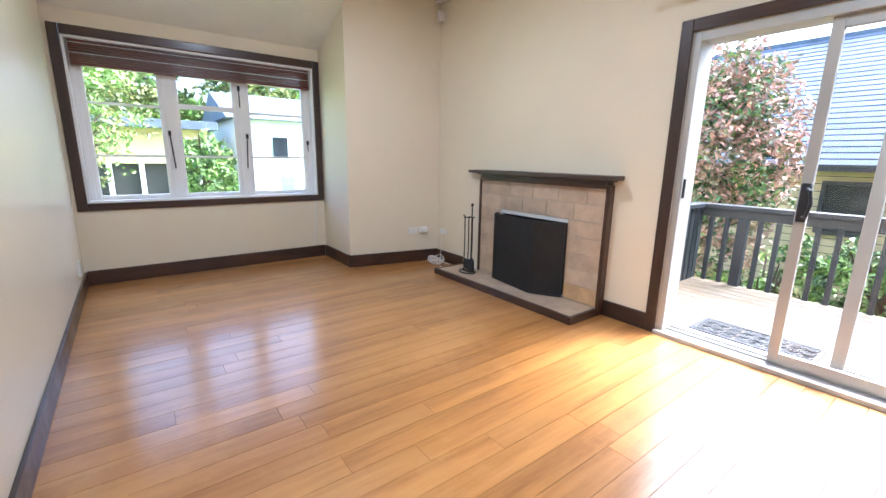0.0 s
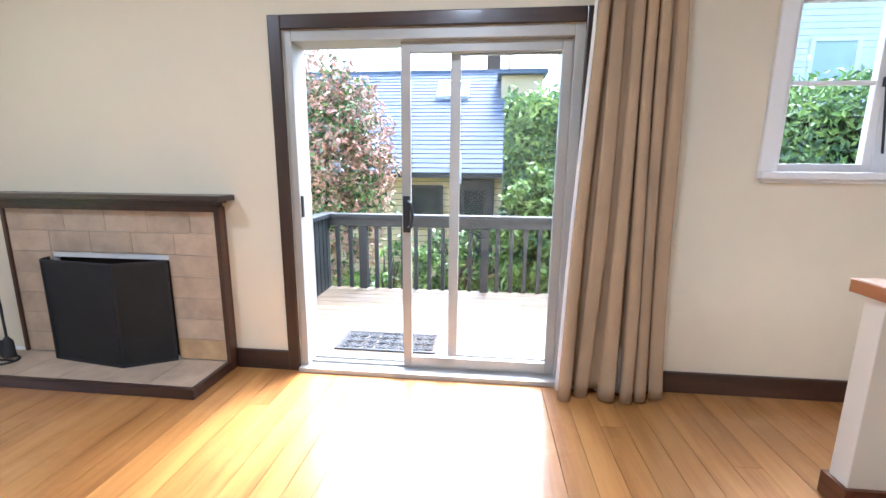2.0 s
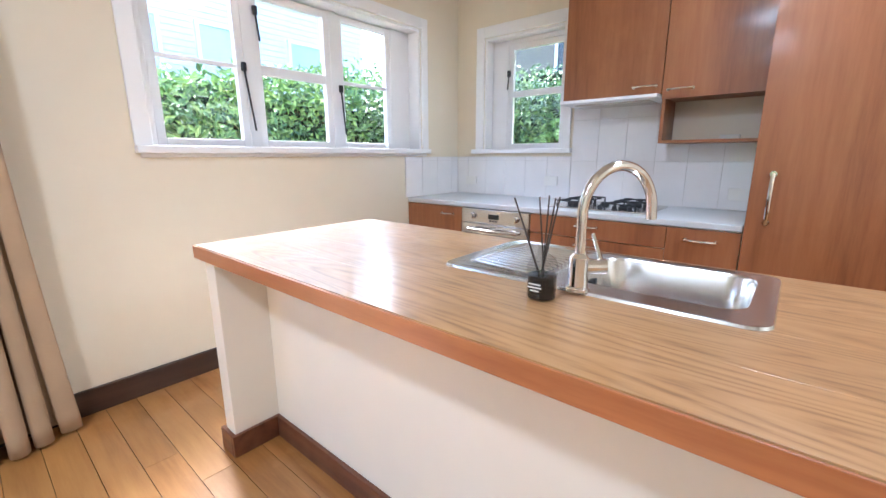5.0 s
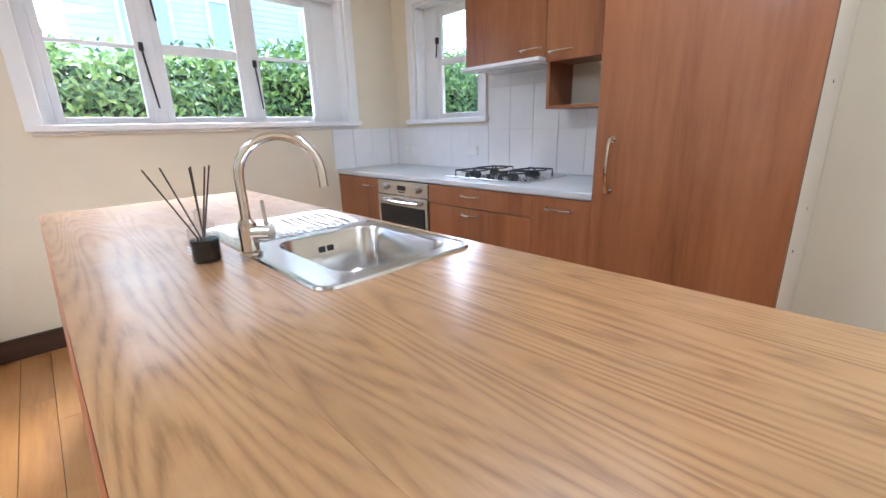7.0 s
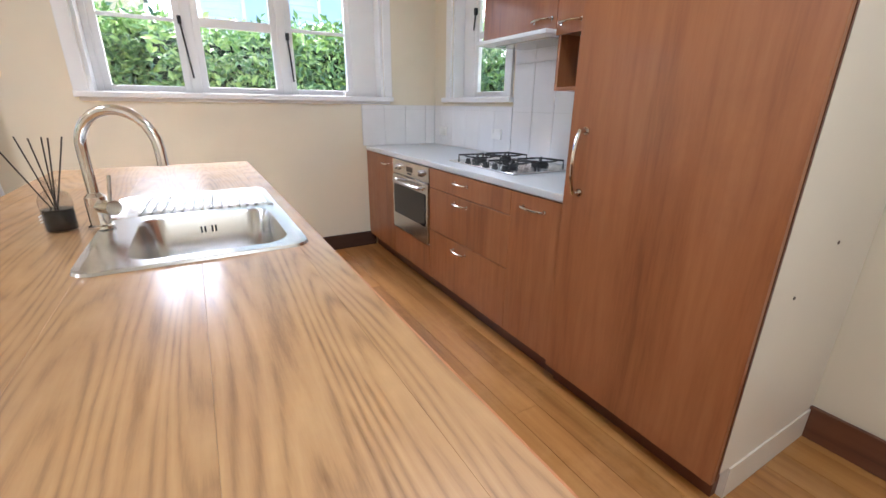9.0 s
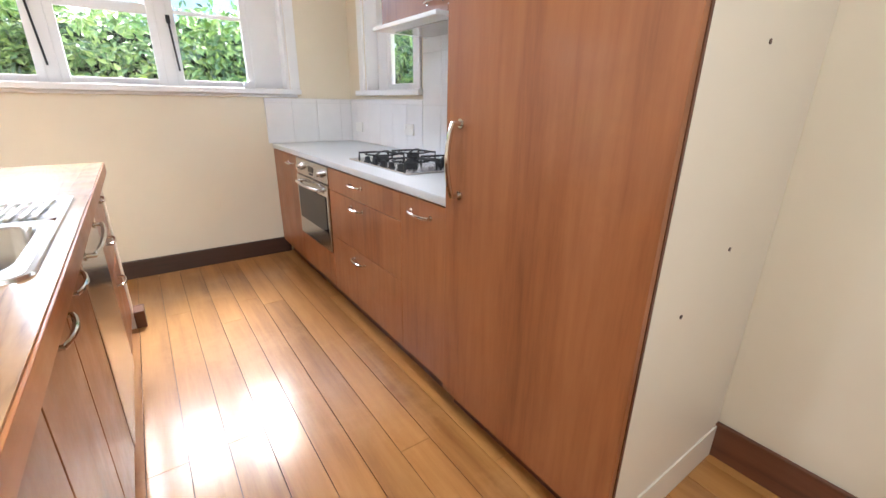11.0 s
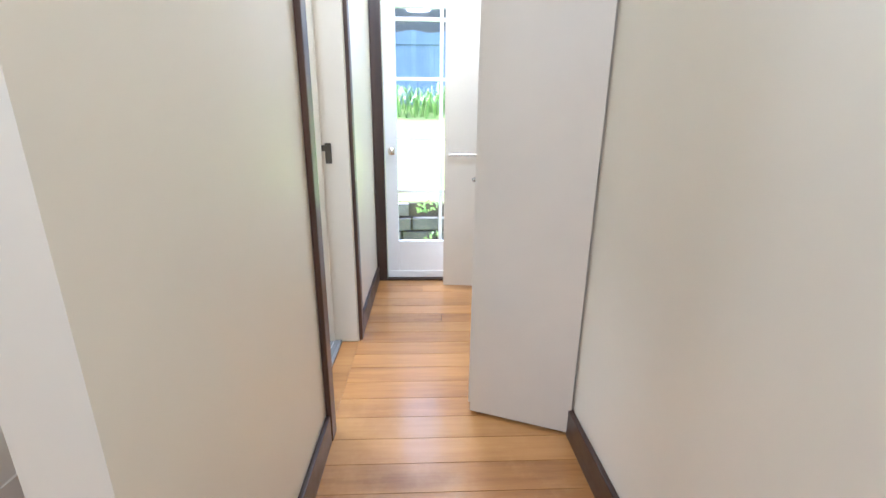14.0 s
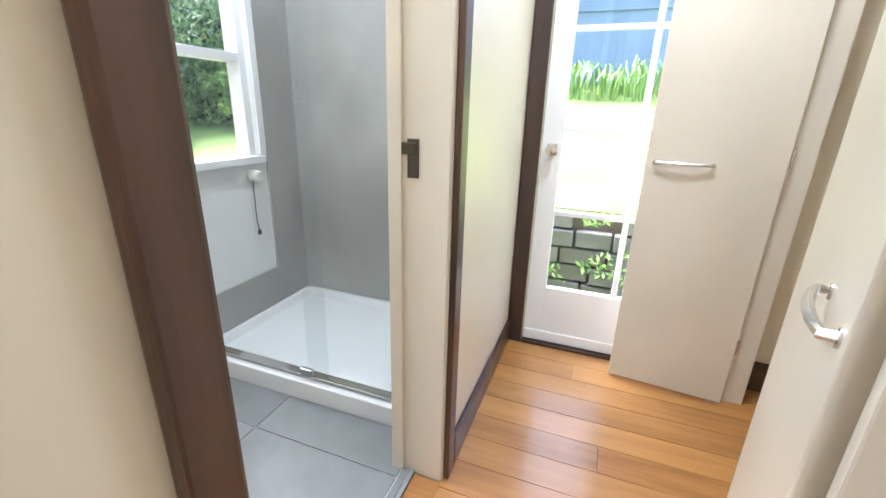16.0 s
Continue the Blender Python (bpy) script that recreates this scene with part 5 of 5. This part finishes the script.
# rubber door mat: open scroll lattice
mt = thing("door_mat", (0.19, 4.11, DZ), "black rubber doormat with an open scroll pattern on the deck", "doormat")
boxes_part("border", RUBBER, mt, [(-0.2, 3.93, DZ + 0.001, 0.58, 3.955, DZ + 0.014), (-0.2, 4.265, DZ + 0.001, 0.58, 4.29, DZ + 0.014), (-0.2, 3.955, DZ + 0.001, -0.175, 4.265, DZ + 0.014), (0.555, 3.955, DZ + 0.001, 0.58, 4.265, DZ + 0.014)], 0.003)
for i in range(8):
    for j in range(3):
        bm = bmesh.new()
        cx, cy = -0.13 + i * 0.0915, 4.007 + j * 0.103
        tube(bm, [(cx + (0.012 + 0.037 * k / 14) * math.cos(k * 0.7 + i), cy + (0.012 + 0.037 * k / 14) * math.sin(k * 0.7 + i), DZ + 0.008) for k in range(15)], 0.0075, 6)
        tube(bm, [(cx - 0.045, cy - 0.05, DZ + 0.007), (cx + 0.045, cy + 0.05, DZ + 0.007)], 0.006, 6)
        part("scroll", bm, RUBBER, mt, "", True)

# neighbour's house
hs = thing("neighbour_house", (-2, 12, -1.25), "yellow weatherboard house with a dark slate-blue shingle roof", "house")
# Dark backing shows in the board gaps as joint lines.
box_part("wall", FASCIA_SHADE, hs, (-9, 10.62, -1.3, 1.75, 16.5, 1.2), 0)
z = -1.2
sid = bmesh.new()
bx(sid, -9, 0, 0, 1.78, 0.022, 0.127)
sid_me = finish(sid, "weatherboard", SIDING)
while z < 1.15:
    ob = new("weatherboard", sid_me)
    ob.parent = hs
    ob.matrix_parent_inverse = hs.matrix_basis.inverted()
    ob.matrix_basis = Matrix.Translation((0, 10.597, z)) @ Matrix.Rotation(radians(-6), 4, "X")
    z += 0.14
box_part("fascia", FASCIA_SHADE, hs, (-9.3, 10.25, 1.12, 1.85, 10.32, 1.25), 0.005)
box_part("soffit", FASCIA_SHADE, hs, (-9.3, 10.32, 1.15, 1.85, 10.64, 1.2), 0)
rf = new("roof")
bpy.data.objects.remove(rf)
bm = bmesh.new()
rv = [bm.verts.new(p) for p in ((-9.3, 10.25, 1.2), (1.85, 10.25, 1.2), (1.2, 13.6, 4.0), (-9.3, 13.6, 4.0), (-9.3, 17, 1.2), (1.85, 17, 1.2))]
for f_ in ((0, 1, 2, 3), (3, 2, 5, 4), (1, 5, 2), (0, 3, 4), (0, 4, 5, 1)):
    bm.faces.new([rv[k] for k in f_])
# Dark roof base shows between courses, standing for their shadow lines.
roof = part("roof", bm, FASCIA_SHADE, hs)
slope = math.atan2(2.8, 3.35)
L = math.hypot(2.8, 3.35)
for r_ in range(26):
    s0 = r_ * L / 26
    xr = 1.87 - 0.65 * (s0 / L)
    bm = bmesh.new()
    m = Matrix.Translation((0, 10.25, 1.2)) @ Matrix.Rotation(slope, 4, "X")
    bx(bm, -9.3, s0 + 0.004, 0.012, xr, s0 + L / 26 - 0.028, 0.045, 0, m @ Matrix.Translation((0, 0, 0)))
    part("shingle_course", bm, SHINGLE, roof)
box_part("ridge_cap", SHINGLE, hs, (-9.3, 13.52, 3.98, 1.22, 13.72, 4.09), 0.02)
wd = box_part("window", DARKPANE, hs, (-0.80, 10.57, 0.05, -0.12, 10.6, 0.88), 0.0, "dark window")
boxes_part("frame", FASCIA_SHADE, wd, [(-0.86, 10.54, 0.88, -0.06, 10.6, 0.95), (-0.86, 10.54, 0.0, -0.80, 10.6, 0.88), (-0.12, 10.54, 0.0, -0.06, 10.6, 0.88), (-0.8, 10.54, -0.02, -0.12, 10.6, 0.05)], 0.004)
wd = box_part("door", DARKPANE, hs, (0.42, 10.57, -1.0, 0.88, 10.6, 0.85), 0.0, "glazed dark door")
boxes_part("frame", FASCIA_SHADE, wd, [(0.2, 10.5, -1.1, 0.42, 10.6, 1.1), (0.88, 10.5, -1.1, 1.1, 10.6, 1.1), (0.42, 10.5, 0.85, 0.88, 10.6, 1.1)], 0.004)
sl = boxes_part("skylight", PAINTED_WHITE_OUT, hs, [], 0)
bm = bmesh.new()
m = Matrix.Translation((0, 10.25, 1.2)) @ Matrix.Rotation(slope, 4, "X")
for c in ((-0.45, 2.95, 0.03, -0.38, 3.75, 0.14), (0.33, 2.95, 0.03, 0.4, 3.75, 0.14), (-0.38, 2.95, 0.03, 0.33, 3.02, 0.14), (-0.38, 3.68, 0.03, 0.33, 3.75, 0.14), (-0.38, 3.02, 0.03, 0.33, 3.68, 0.09)):
    bx(bm, *c, 0.01, m)
bpy.data.objects.remove(sl)
part("skylight", bm, PAINTED_WHITE_OUT, hs, "white framed skylight")
box_part("dormer_wall", SIDING, hs, (1.25, 12.5, 2.2, 2.3, 14.5, 3.7), 0)
box_part("dormer_roof", SHINGLE, hs, (1.15, 12.3, 3.7, 2.4, 14.7, 3.82), 0.01)
box_part("chimney", BARK, hs, (0.85, 13.9, 3.6, 1.25, 14.3, 4.75), 0.01)
bm = bmesh.new()
tube(bm, [(1.5, 14, 3.7), (1.5, 14, 5.4)], 0.03, 8)
part("flue_pipe", bm, LEAD, hs, "", True)
bm = bmesh.new()
tube(bm, [(0.33, 10.2, 1.0), (0.33, 10.22, 1.6), (0.3, 10.2, 1.7)], 0.05, 8)
part("vent_pipe", bm, PAINTED_WHITE_OUT, hs, "short white vent pipe", True)


# planting
def slab_points(n, x0, x1, y0, z0, z1, seed, bulge=0.25, depth=0.5, axis="y", rise=0.0):
    rng = np.random.default_rng(seed)
    a = rng.uniform(x0, x1, n)
    z = rng.uniform(z0, z1, n)
    wav = bulge * (np.sin(a * 2.3 + z) + np.sin(z * 3.1 + a * 1.7)) * 0.5
    d = y0 + wav + rng.uniform(0, depth, n) ** 1.5
    top = z > z1 - 0.3
    d = np.where(top, y0 + rng.uniform(0, 1.2, n), d)
    z = z + np.where(top, rng.normal(0, 0.09, n), 0) + rise * np.clip((a - x0 - 0.9) / 3.2, 0, 1) * (z - z0) / (z1 - z0)
    if axis == "y":
        return np.stack([a, d, z], 1), np.tile(np.array([[0, -1.0, 0.35]]), (n, 1))
    return np.stack([d, a, z], 1), np.tile(np.array([[-1.0, 0, 0.35]]), (n, 1))


def clump_points(n, centre, radii, seed, clumps=40):
    """Points in many small clumps on and in an uneven ellipsoid."""
    rng = np.random.default_rng(seed)
    d = rng.normal(0, 1, (clumps, 3))
    d /= np.linalg.norm(d, axis=1)[:, None]
    cc = np.array(centre) + d * np.array(radii) * rng.uniform(0.45, 1.0, (clumps, 1))
    who = rng.integers(0, clumps, n)
    off = rng.normal(0, 1, (n, 3))
    off /= np.linalg.norm(off, axis=1)[:, None]
    size = rng.uniform(0.14, 0.3, clumps)[who][:, None] * min(radii)
    return cc[who] + off * size * rng.uniform(0.7, 1.05, (n, 1)), off * 0.6 + np.array([[0, 0, 0.5]])


def hedge(label, seed, n, x0, x1, y0, z0, z1, size, axis="y", tops=True, rise=0.0):
    h_ = thing("hedge", ((x0 + x1) / 2, y0, z0), label, "hedge")
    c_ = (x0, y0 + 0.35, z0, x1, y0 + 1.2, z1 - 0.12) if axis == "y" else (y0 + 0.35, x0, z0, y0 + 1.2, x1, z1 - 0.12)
    # Solid dark core painted as the shade behind the leaves.
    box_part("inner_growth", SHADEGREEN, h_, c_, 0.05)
    p, q = slab_points(n, x0, x1, y0, z0, z1, seed, axis=axis, rise=rise)
    leaves("foliage", HEDGE, p, q, size, seed, h_)
    if tops:
        p, q = slab_points(n // 7, x0, x1, y0 - 0.02, z1 - 0.24, z1 + 0.05, seed + 1, axis=axis, rise=rise)
        leaves("new_growth", LIME, p, q, size, seed + 1, h_)
    return h_


hedge("tall clipped green hedge with lighter new tips", 11, 34000, 2.6, 14.0, 6.8, -1.3, 2.15, 0.062, rise=0.55)
hedge("dark green hedge at the top of the east bank", 31, 9000, 5.2, 10.5, 11.2, 0.5, 3.3, 0.075, axis="x", tops=False)
hedge("dense green hedge by the deck corner", 21, 11000, 1.2, 2.9, 7.4, -1.3, 2.32, 0.062)


def tree(name, label, base, height, centre, radii, mats, n, seed, size, clumps=45):
    t = thing(name, base, label, "tree" if "tree" in name else "shrub")
    bm = bmesh.new()
    bxp, byp, bzp = base
    tube(bm, [base, (bxp + 0.05, byp, bzp + height * 0.4), (bxp, byp + 0.06, bzp + height * 0.8)], [0.09, 0.06, 0.02], 8)
    rng_ = random.Random(seed)
    for k in range(7):
        a = rng_.uniform(0, 6.28)
        z0_ = bzp + height * rng_.uniform(0.25, 0.6)
        r_ = min(radii[:2]) * rng_.uniform(0.5, 0.85)
        tube(bm, [(bxp, byp, z0_), (bxp + 0.5 * r_ * math.cos(a), byp + 0.5 * r_ * math.sin(a), z0_ + 0.35), (bxp + r_ * math.cos(a), byp + r_ * math.sin(a), z0_ + 0.8)], [0.04, 0.025, 0.008], 6)
    part("trunk", bm, BARK, t, "", True)
    for k, mat in enumerate(mats):
        p, q = clump_points(n // len(mats), centre, radii, seed + k, clumps)
        leaves("crown", mat, p, q, size, seed + k, t)
    return t


tree("photinia_tree", "bushy tree with red-tipped and green leaves beyond the deck", (-2.0, 7.6, -1.25), 3.6, (-1.85, 7.6, 1.25), (1.35, 0.9, 2.0), [REDLEAF, REDLEAF, HEDGE], 21000, 31, 0.05, 150)
tree("garden_shrub", "bright green leafy shrub behind the railing", (1.9, 6.9, -1.25), 2.0, (1.75, 6.75, 0.35), (0.75, 0.5, 1.0), [LIME, LIME, HEDGE], 6500, 41, 0.06, 60)
tree("garden_shrub", "low green shrub against the weatherboards", (0.5, 7.6, -1.25), 1.2, (0.3, 7.7, -0.35), (1.2, 0.5, 0.75), [LIME, HEDGE], 5000, 46, 0.05, 60)
tree("garden_shrub", "low grassy shrub below the deck edge", (-0.6, 7.2, -1.25), 0.8, (-0.9, 7.2, -0.75), (1.3, 0.4, 0.5), [LIME, OLIVE], 3500, 48, 0.05, 50)

# white house behind the hedge
hs = thing("white_house", (7, 14, -1.25), "pale two-storey weatherboard house behind the hedge", "house")
box_part("wall", PAINTED_WHITE_OUT, hs, (3.6, 13.5, -1.25, 12, 19, 6.2), 0)
for k in range(34):
    box_part("weatherboard", PAINTED_WHITE_OUT, hs, (3.55, 13.46, 0.9 + 0.155 * k, 12.05, 13.49, 1.045 + 0.155 * k), 0.004)
for x in (4.6, 6.6, 9.2):
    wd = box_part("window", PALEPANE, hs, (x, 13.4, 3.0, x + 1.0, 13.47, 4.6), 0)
    boxes_part("frame", WHITE, wd, [(x - 0.1, 13.36, 2.9, x, 13.46, 4.7), (x + 1, 13.36, 2.9, x + 1.1, 13.46, 4.7), (x, 13.36, 2.9, x + 1, 13.46, 3.0), (x, 13.36, 4.6, x + 1, 13.46, 4.7)], 0.01)
box_part("roof", SHINGLE, hs, (3.2, 13.0, 6.2, 12.4, 19.5, 6.4), 0.02)

# east garden: retaining wall, bank, fence and plants
rw = thing("retaining_wall", (9.4, -0.8, -0.7), "stacked grey timber block retaining wall with ivy", "retaining wall")
rng = random.Random(7)
for r_ in range(5):
    y = -4.0 + (0.25 if r_ % 2 else 0)
    while y < 2.2:
        w_ = rng.uniform(0.3, 0.5)
        if rng.random() < 0.88:
            box_part("block", BLOCK, rw, (9.24 + rng.uniform(-0.03, 0.03), y + 0.012, -0.72 + 0.19 * r_, 9.4, y + w_ - 0.012, -0.72 + 0.19 * r_ + 0.165), 0.012)
        y += w_
box_part("earth_fill", EARTH, rw, (9.37, -4.0, -0.75, 9.5, 2.4, 0.2), 0)
rg = np.random.default_rng(3)
pp = np.stack([9.22 + rg.uniform(-0.06, 0.05, 2600), rg.uniform(-3.5, 2, 2600), -0.6 + 0.85 * rg.beta(1.6, 1.2, 2600)], 1)
pp = pp[(np.sin(pp[:, 1] * 7 + 3 * np.sin(pp[:, 2] * 5)) + np.sin(pp[:, 2] * 9 + pp[:, 1] * 2)) > 0.2]
iv = leaves("ivy", LIME, pp, np.tile(np.array([[-1.0, 0, 0.4]]), (len(pp), 1)), 0.035, 4)
tagged(iv, "small-leaved green ivy over the retaining wall", "ivy", "", "stuff")


def strap_plants(n, x0, x1, y0, y1, z, h_, seed):
    """Arching strap leaves in a band."""
    rg_ = np.random.default_rng(seed)
    v, f_ = [], []
    for k in range(n):
        x, y = rg_.uniform(x0, x1), rg_.uniform(y0, y1)
        a, hh = rg_.uniform(0, 6.28), h_ * rg_.uniform(0.6, 1.1)
        dx, dy = math.cos(a), math.sin(a)
        b0 = len(v)
        for s_, up in ((0, 0), (0.14, 0.7), (0.32, 1.0), (0.55, 0.8)):
            wv = 0.018 * (1 - s_)
            for sg in (-1, 1):
                v.append((x + dx * s_ * hh - dy * wv * sg, y + dy * s_ * hh + dx * wv * sg, z + up * hh))
        for q in range(3):
            f_.append((b0 + 2 * q, b0 + 2 * q + 1, b0 + 2 * q + 3, b0 + 2 * q + 2))
    me_ = bpy.data.meshes.new("strap_leaves")
    me_.from_pydata(v, [], f_)
    me_.materials.append(LIME)
    return tagged(new("strap_leaves", me_), "band of green strap-leaved plants along the fence", "plants", "", "stuff")


strap_plants(1500, 13.8, 14.8, -6, 8, 1.35, 0.75, 8)
fn = thing("fence", (15.3, 0, 1.7), "blue-grey vertical board fence at the top of the lawn", "fence")
y = -7.0
fb = bmesh.new()
bx(fb, 15.2, 0, 1.5, 15.23, 0.145, 3.5)
fb_me = finish(fb, "board", FENCE)
while y < 10:
    ob = new("board", fb_me)
    ob.parent = fn
    ob.matrix_parent_inverse = fn.matrix_basis.inverted()
    ob.matrix_basis = Matrix.Translation((0, y, 0.03 * math.sin(y * 7)))
    y += 0.15
box_part("rail", FENCE, fn, (15.17, -7, 3.2, 15.2, 10, 3.29), 0)
hs = thing("hill_house", (19, 6, 1.5), "dark timber house with white window frames on the hill", "house")
box_part("wall", BLOCK, hs, (19, -4, 1.5, 24, 12, 9), 0)
for y in (1.5, 3.6, 5.7, 7.8):
    wd = box_part("window", DARKPANE, hs, (18.92, y, 4.0, 18.99, y + 1.5, 6.2), 0)
    boxes_part("frame", WHITE, wd, [(18.86, y - 0.12, 3.9, 18.95, y, 6.3), (18.86, y + 1.5, 3.9, 18.95, y + 1.62, 6.3), (18.86, y, 3.9, 18.95, y + 1.5, 4.0), (18.86, y, 6.2, 18.95, y + 1.5, 6.3)], 0)
box_part("roof", SHINGLE, hs, (18.5, -4.5, 9, 24.5, 12.5, 9.2), 0)
tree("garden_shrub", "green shrub on the bank", (11.5, 5.6, 0.7), 1.2, (11.6, 5.5, 1.5), (0.8, 1.2, 0.6), [HEDGE, LIME], 4000, 53, 0.07, 40)

# west garden and street seen through the lounge window
hs = thing("yellow_house", (-17, 0, -0.35), "yellow house with a dark undercroft across the garden", "house")
box_part("wall", SIDING, hs, (-22, -5, 0.9, -17, 3.0, 2.1), 0)
box_part("undercroft", FASCIA_SHADE, hs, (-21.5, -5, -0.4, -17.2, 3.0, 0.9), 0)
for k in range(9):
    box_part("post", PAINTED_WHITE_OUT, hs, (-17.1, -4.6 + 0.9 * k, -0.4, -16.95, -4.45 + 0.9 * k, 0.9), 0)
box_part("roof", SHINGLE, hs, (-22.5, -5.5, 2.1, -16.5, 3.3, 2.4), 0.02)
hs = thing("white_house", (-19, 7, -0.35), "white house with a grey roof beyond the garden", "house")
box_part("wall", PAINTED_WHITE_OUT, hs, (-24, 4.2, -0.4, -18, 9.5, 2.7), 0)
wd = box_part("window", DARKPANE, hs, (-17.98, 5.6, 1.1, -17.92, 6.2, 2.0), 0)
box_part("frame", WHITE, wd, (-17.93, 5.5, 1.0, -17.9, 6.3, 1.1), 0)
bm = bmesh.new()
rv = [bm.verts.new(p) for p in ((-24.5, 3.8, 2.7), (-17.6, 3.8, 2.7), (-17.6, 9.9, 2.7), (-24.5, 9.9, 2.7), (-21, 3.8, 4.0), (-21, 9.9, 4.0))]
for f_ in ((0, 1, 2, 3), (0, 4, 1), (2, 5, 3), (1, 4, 5, 2), (0, 3, 5, 4)):
    bm.faces.new([rv[k] for k in f_])
part("roof", bm, SHINGLE, hs)
tagged(box_part("garden_shed", PAINTED_WHITE_OUT, None, (-15, 5.0, -0.4, -13.4, 6.2, 0.55), 0.02), "small pale garden shed", "shed")
tree("garden_tree", "tall yellow-green tree in the front garden", (-12.5, -0.4, -0.35), 5.0, (-12.5, -0.3, 2.4), (1.5, 1.5, 2.0), [OLIVE, LIME], 3500, 61, 0.08, 60)
tree("garden_tree", "feathery young green tree in the front garden", (-11, 2.0, -0.35), 2.3, (-11, 2.1, 0.75), (0.7, 0.8, 1.0), [LIME, HEDGE], 4500, 63, 0.07, 50)
tree("garden_tree", "distant leafy tree behind the houses", (-28, 3.0, -0.35), 8.0, (-28, 3, 5.0), (4, 7, 3.0), [OLIVE, LIME], 9000, 65, 0.25, 70)
tree("garden_tree", "distant leafy tree behind the white house", (-30, 11, -0.35), 8.0, (-30, 12, 4.5), (4, 5, 3.0), [HEDGE, LIME], 7000, 67, 0.25, 60)

# ---------- floorboards ----------
fl = thing("floor", (0, 0, 0), "polished honey-coloured timber floorboards", "floor", "", "structure")
pm = bmesh.new()
bx(pm, 0, 0, -0.019, 1, 1, 0)
plank_me = finish(pm, "plank", FLOORWOOD)
rng = random.Random(12)
BW = 0.128
x = -3.96
while x < XEND:
    w_ = min(BW, XEND - x)
    y_lo = YS if x < 1.55 else (YH2 if x < 5.13 - BW else -1.96)
    y_hi = 2.4 if x < -3.25 else (YN if x < 4.18 else (YN if x < XE - 0.05 else YH))
    cuts = [y_lo]
    y = y_lo + rng.uniform(0.4, 2.6)
    while y < y_hi - 0.3:
        cuts.append(y)
        y += rng.uniform(1.6, 3.2)
    cuts.append(y_hi)
    for a, c_ in zip(cuts, cuts[1:]):
        ob = new("plank", plank_me)
        ob.parent = fl
        ob.matrix_basis = Matrix.Translation((x + 0.0012, a + 0.0008, rng.uniform(-0.0006, 0))) @ Matrix.Diagonal((w_ - 0.0024, c_ - a - 0.0016, 1, 1))
    x += BW
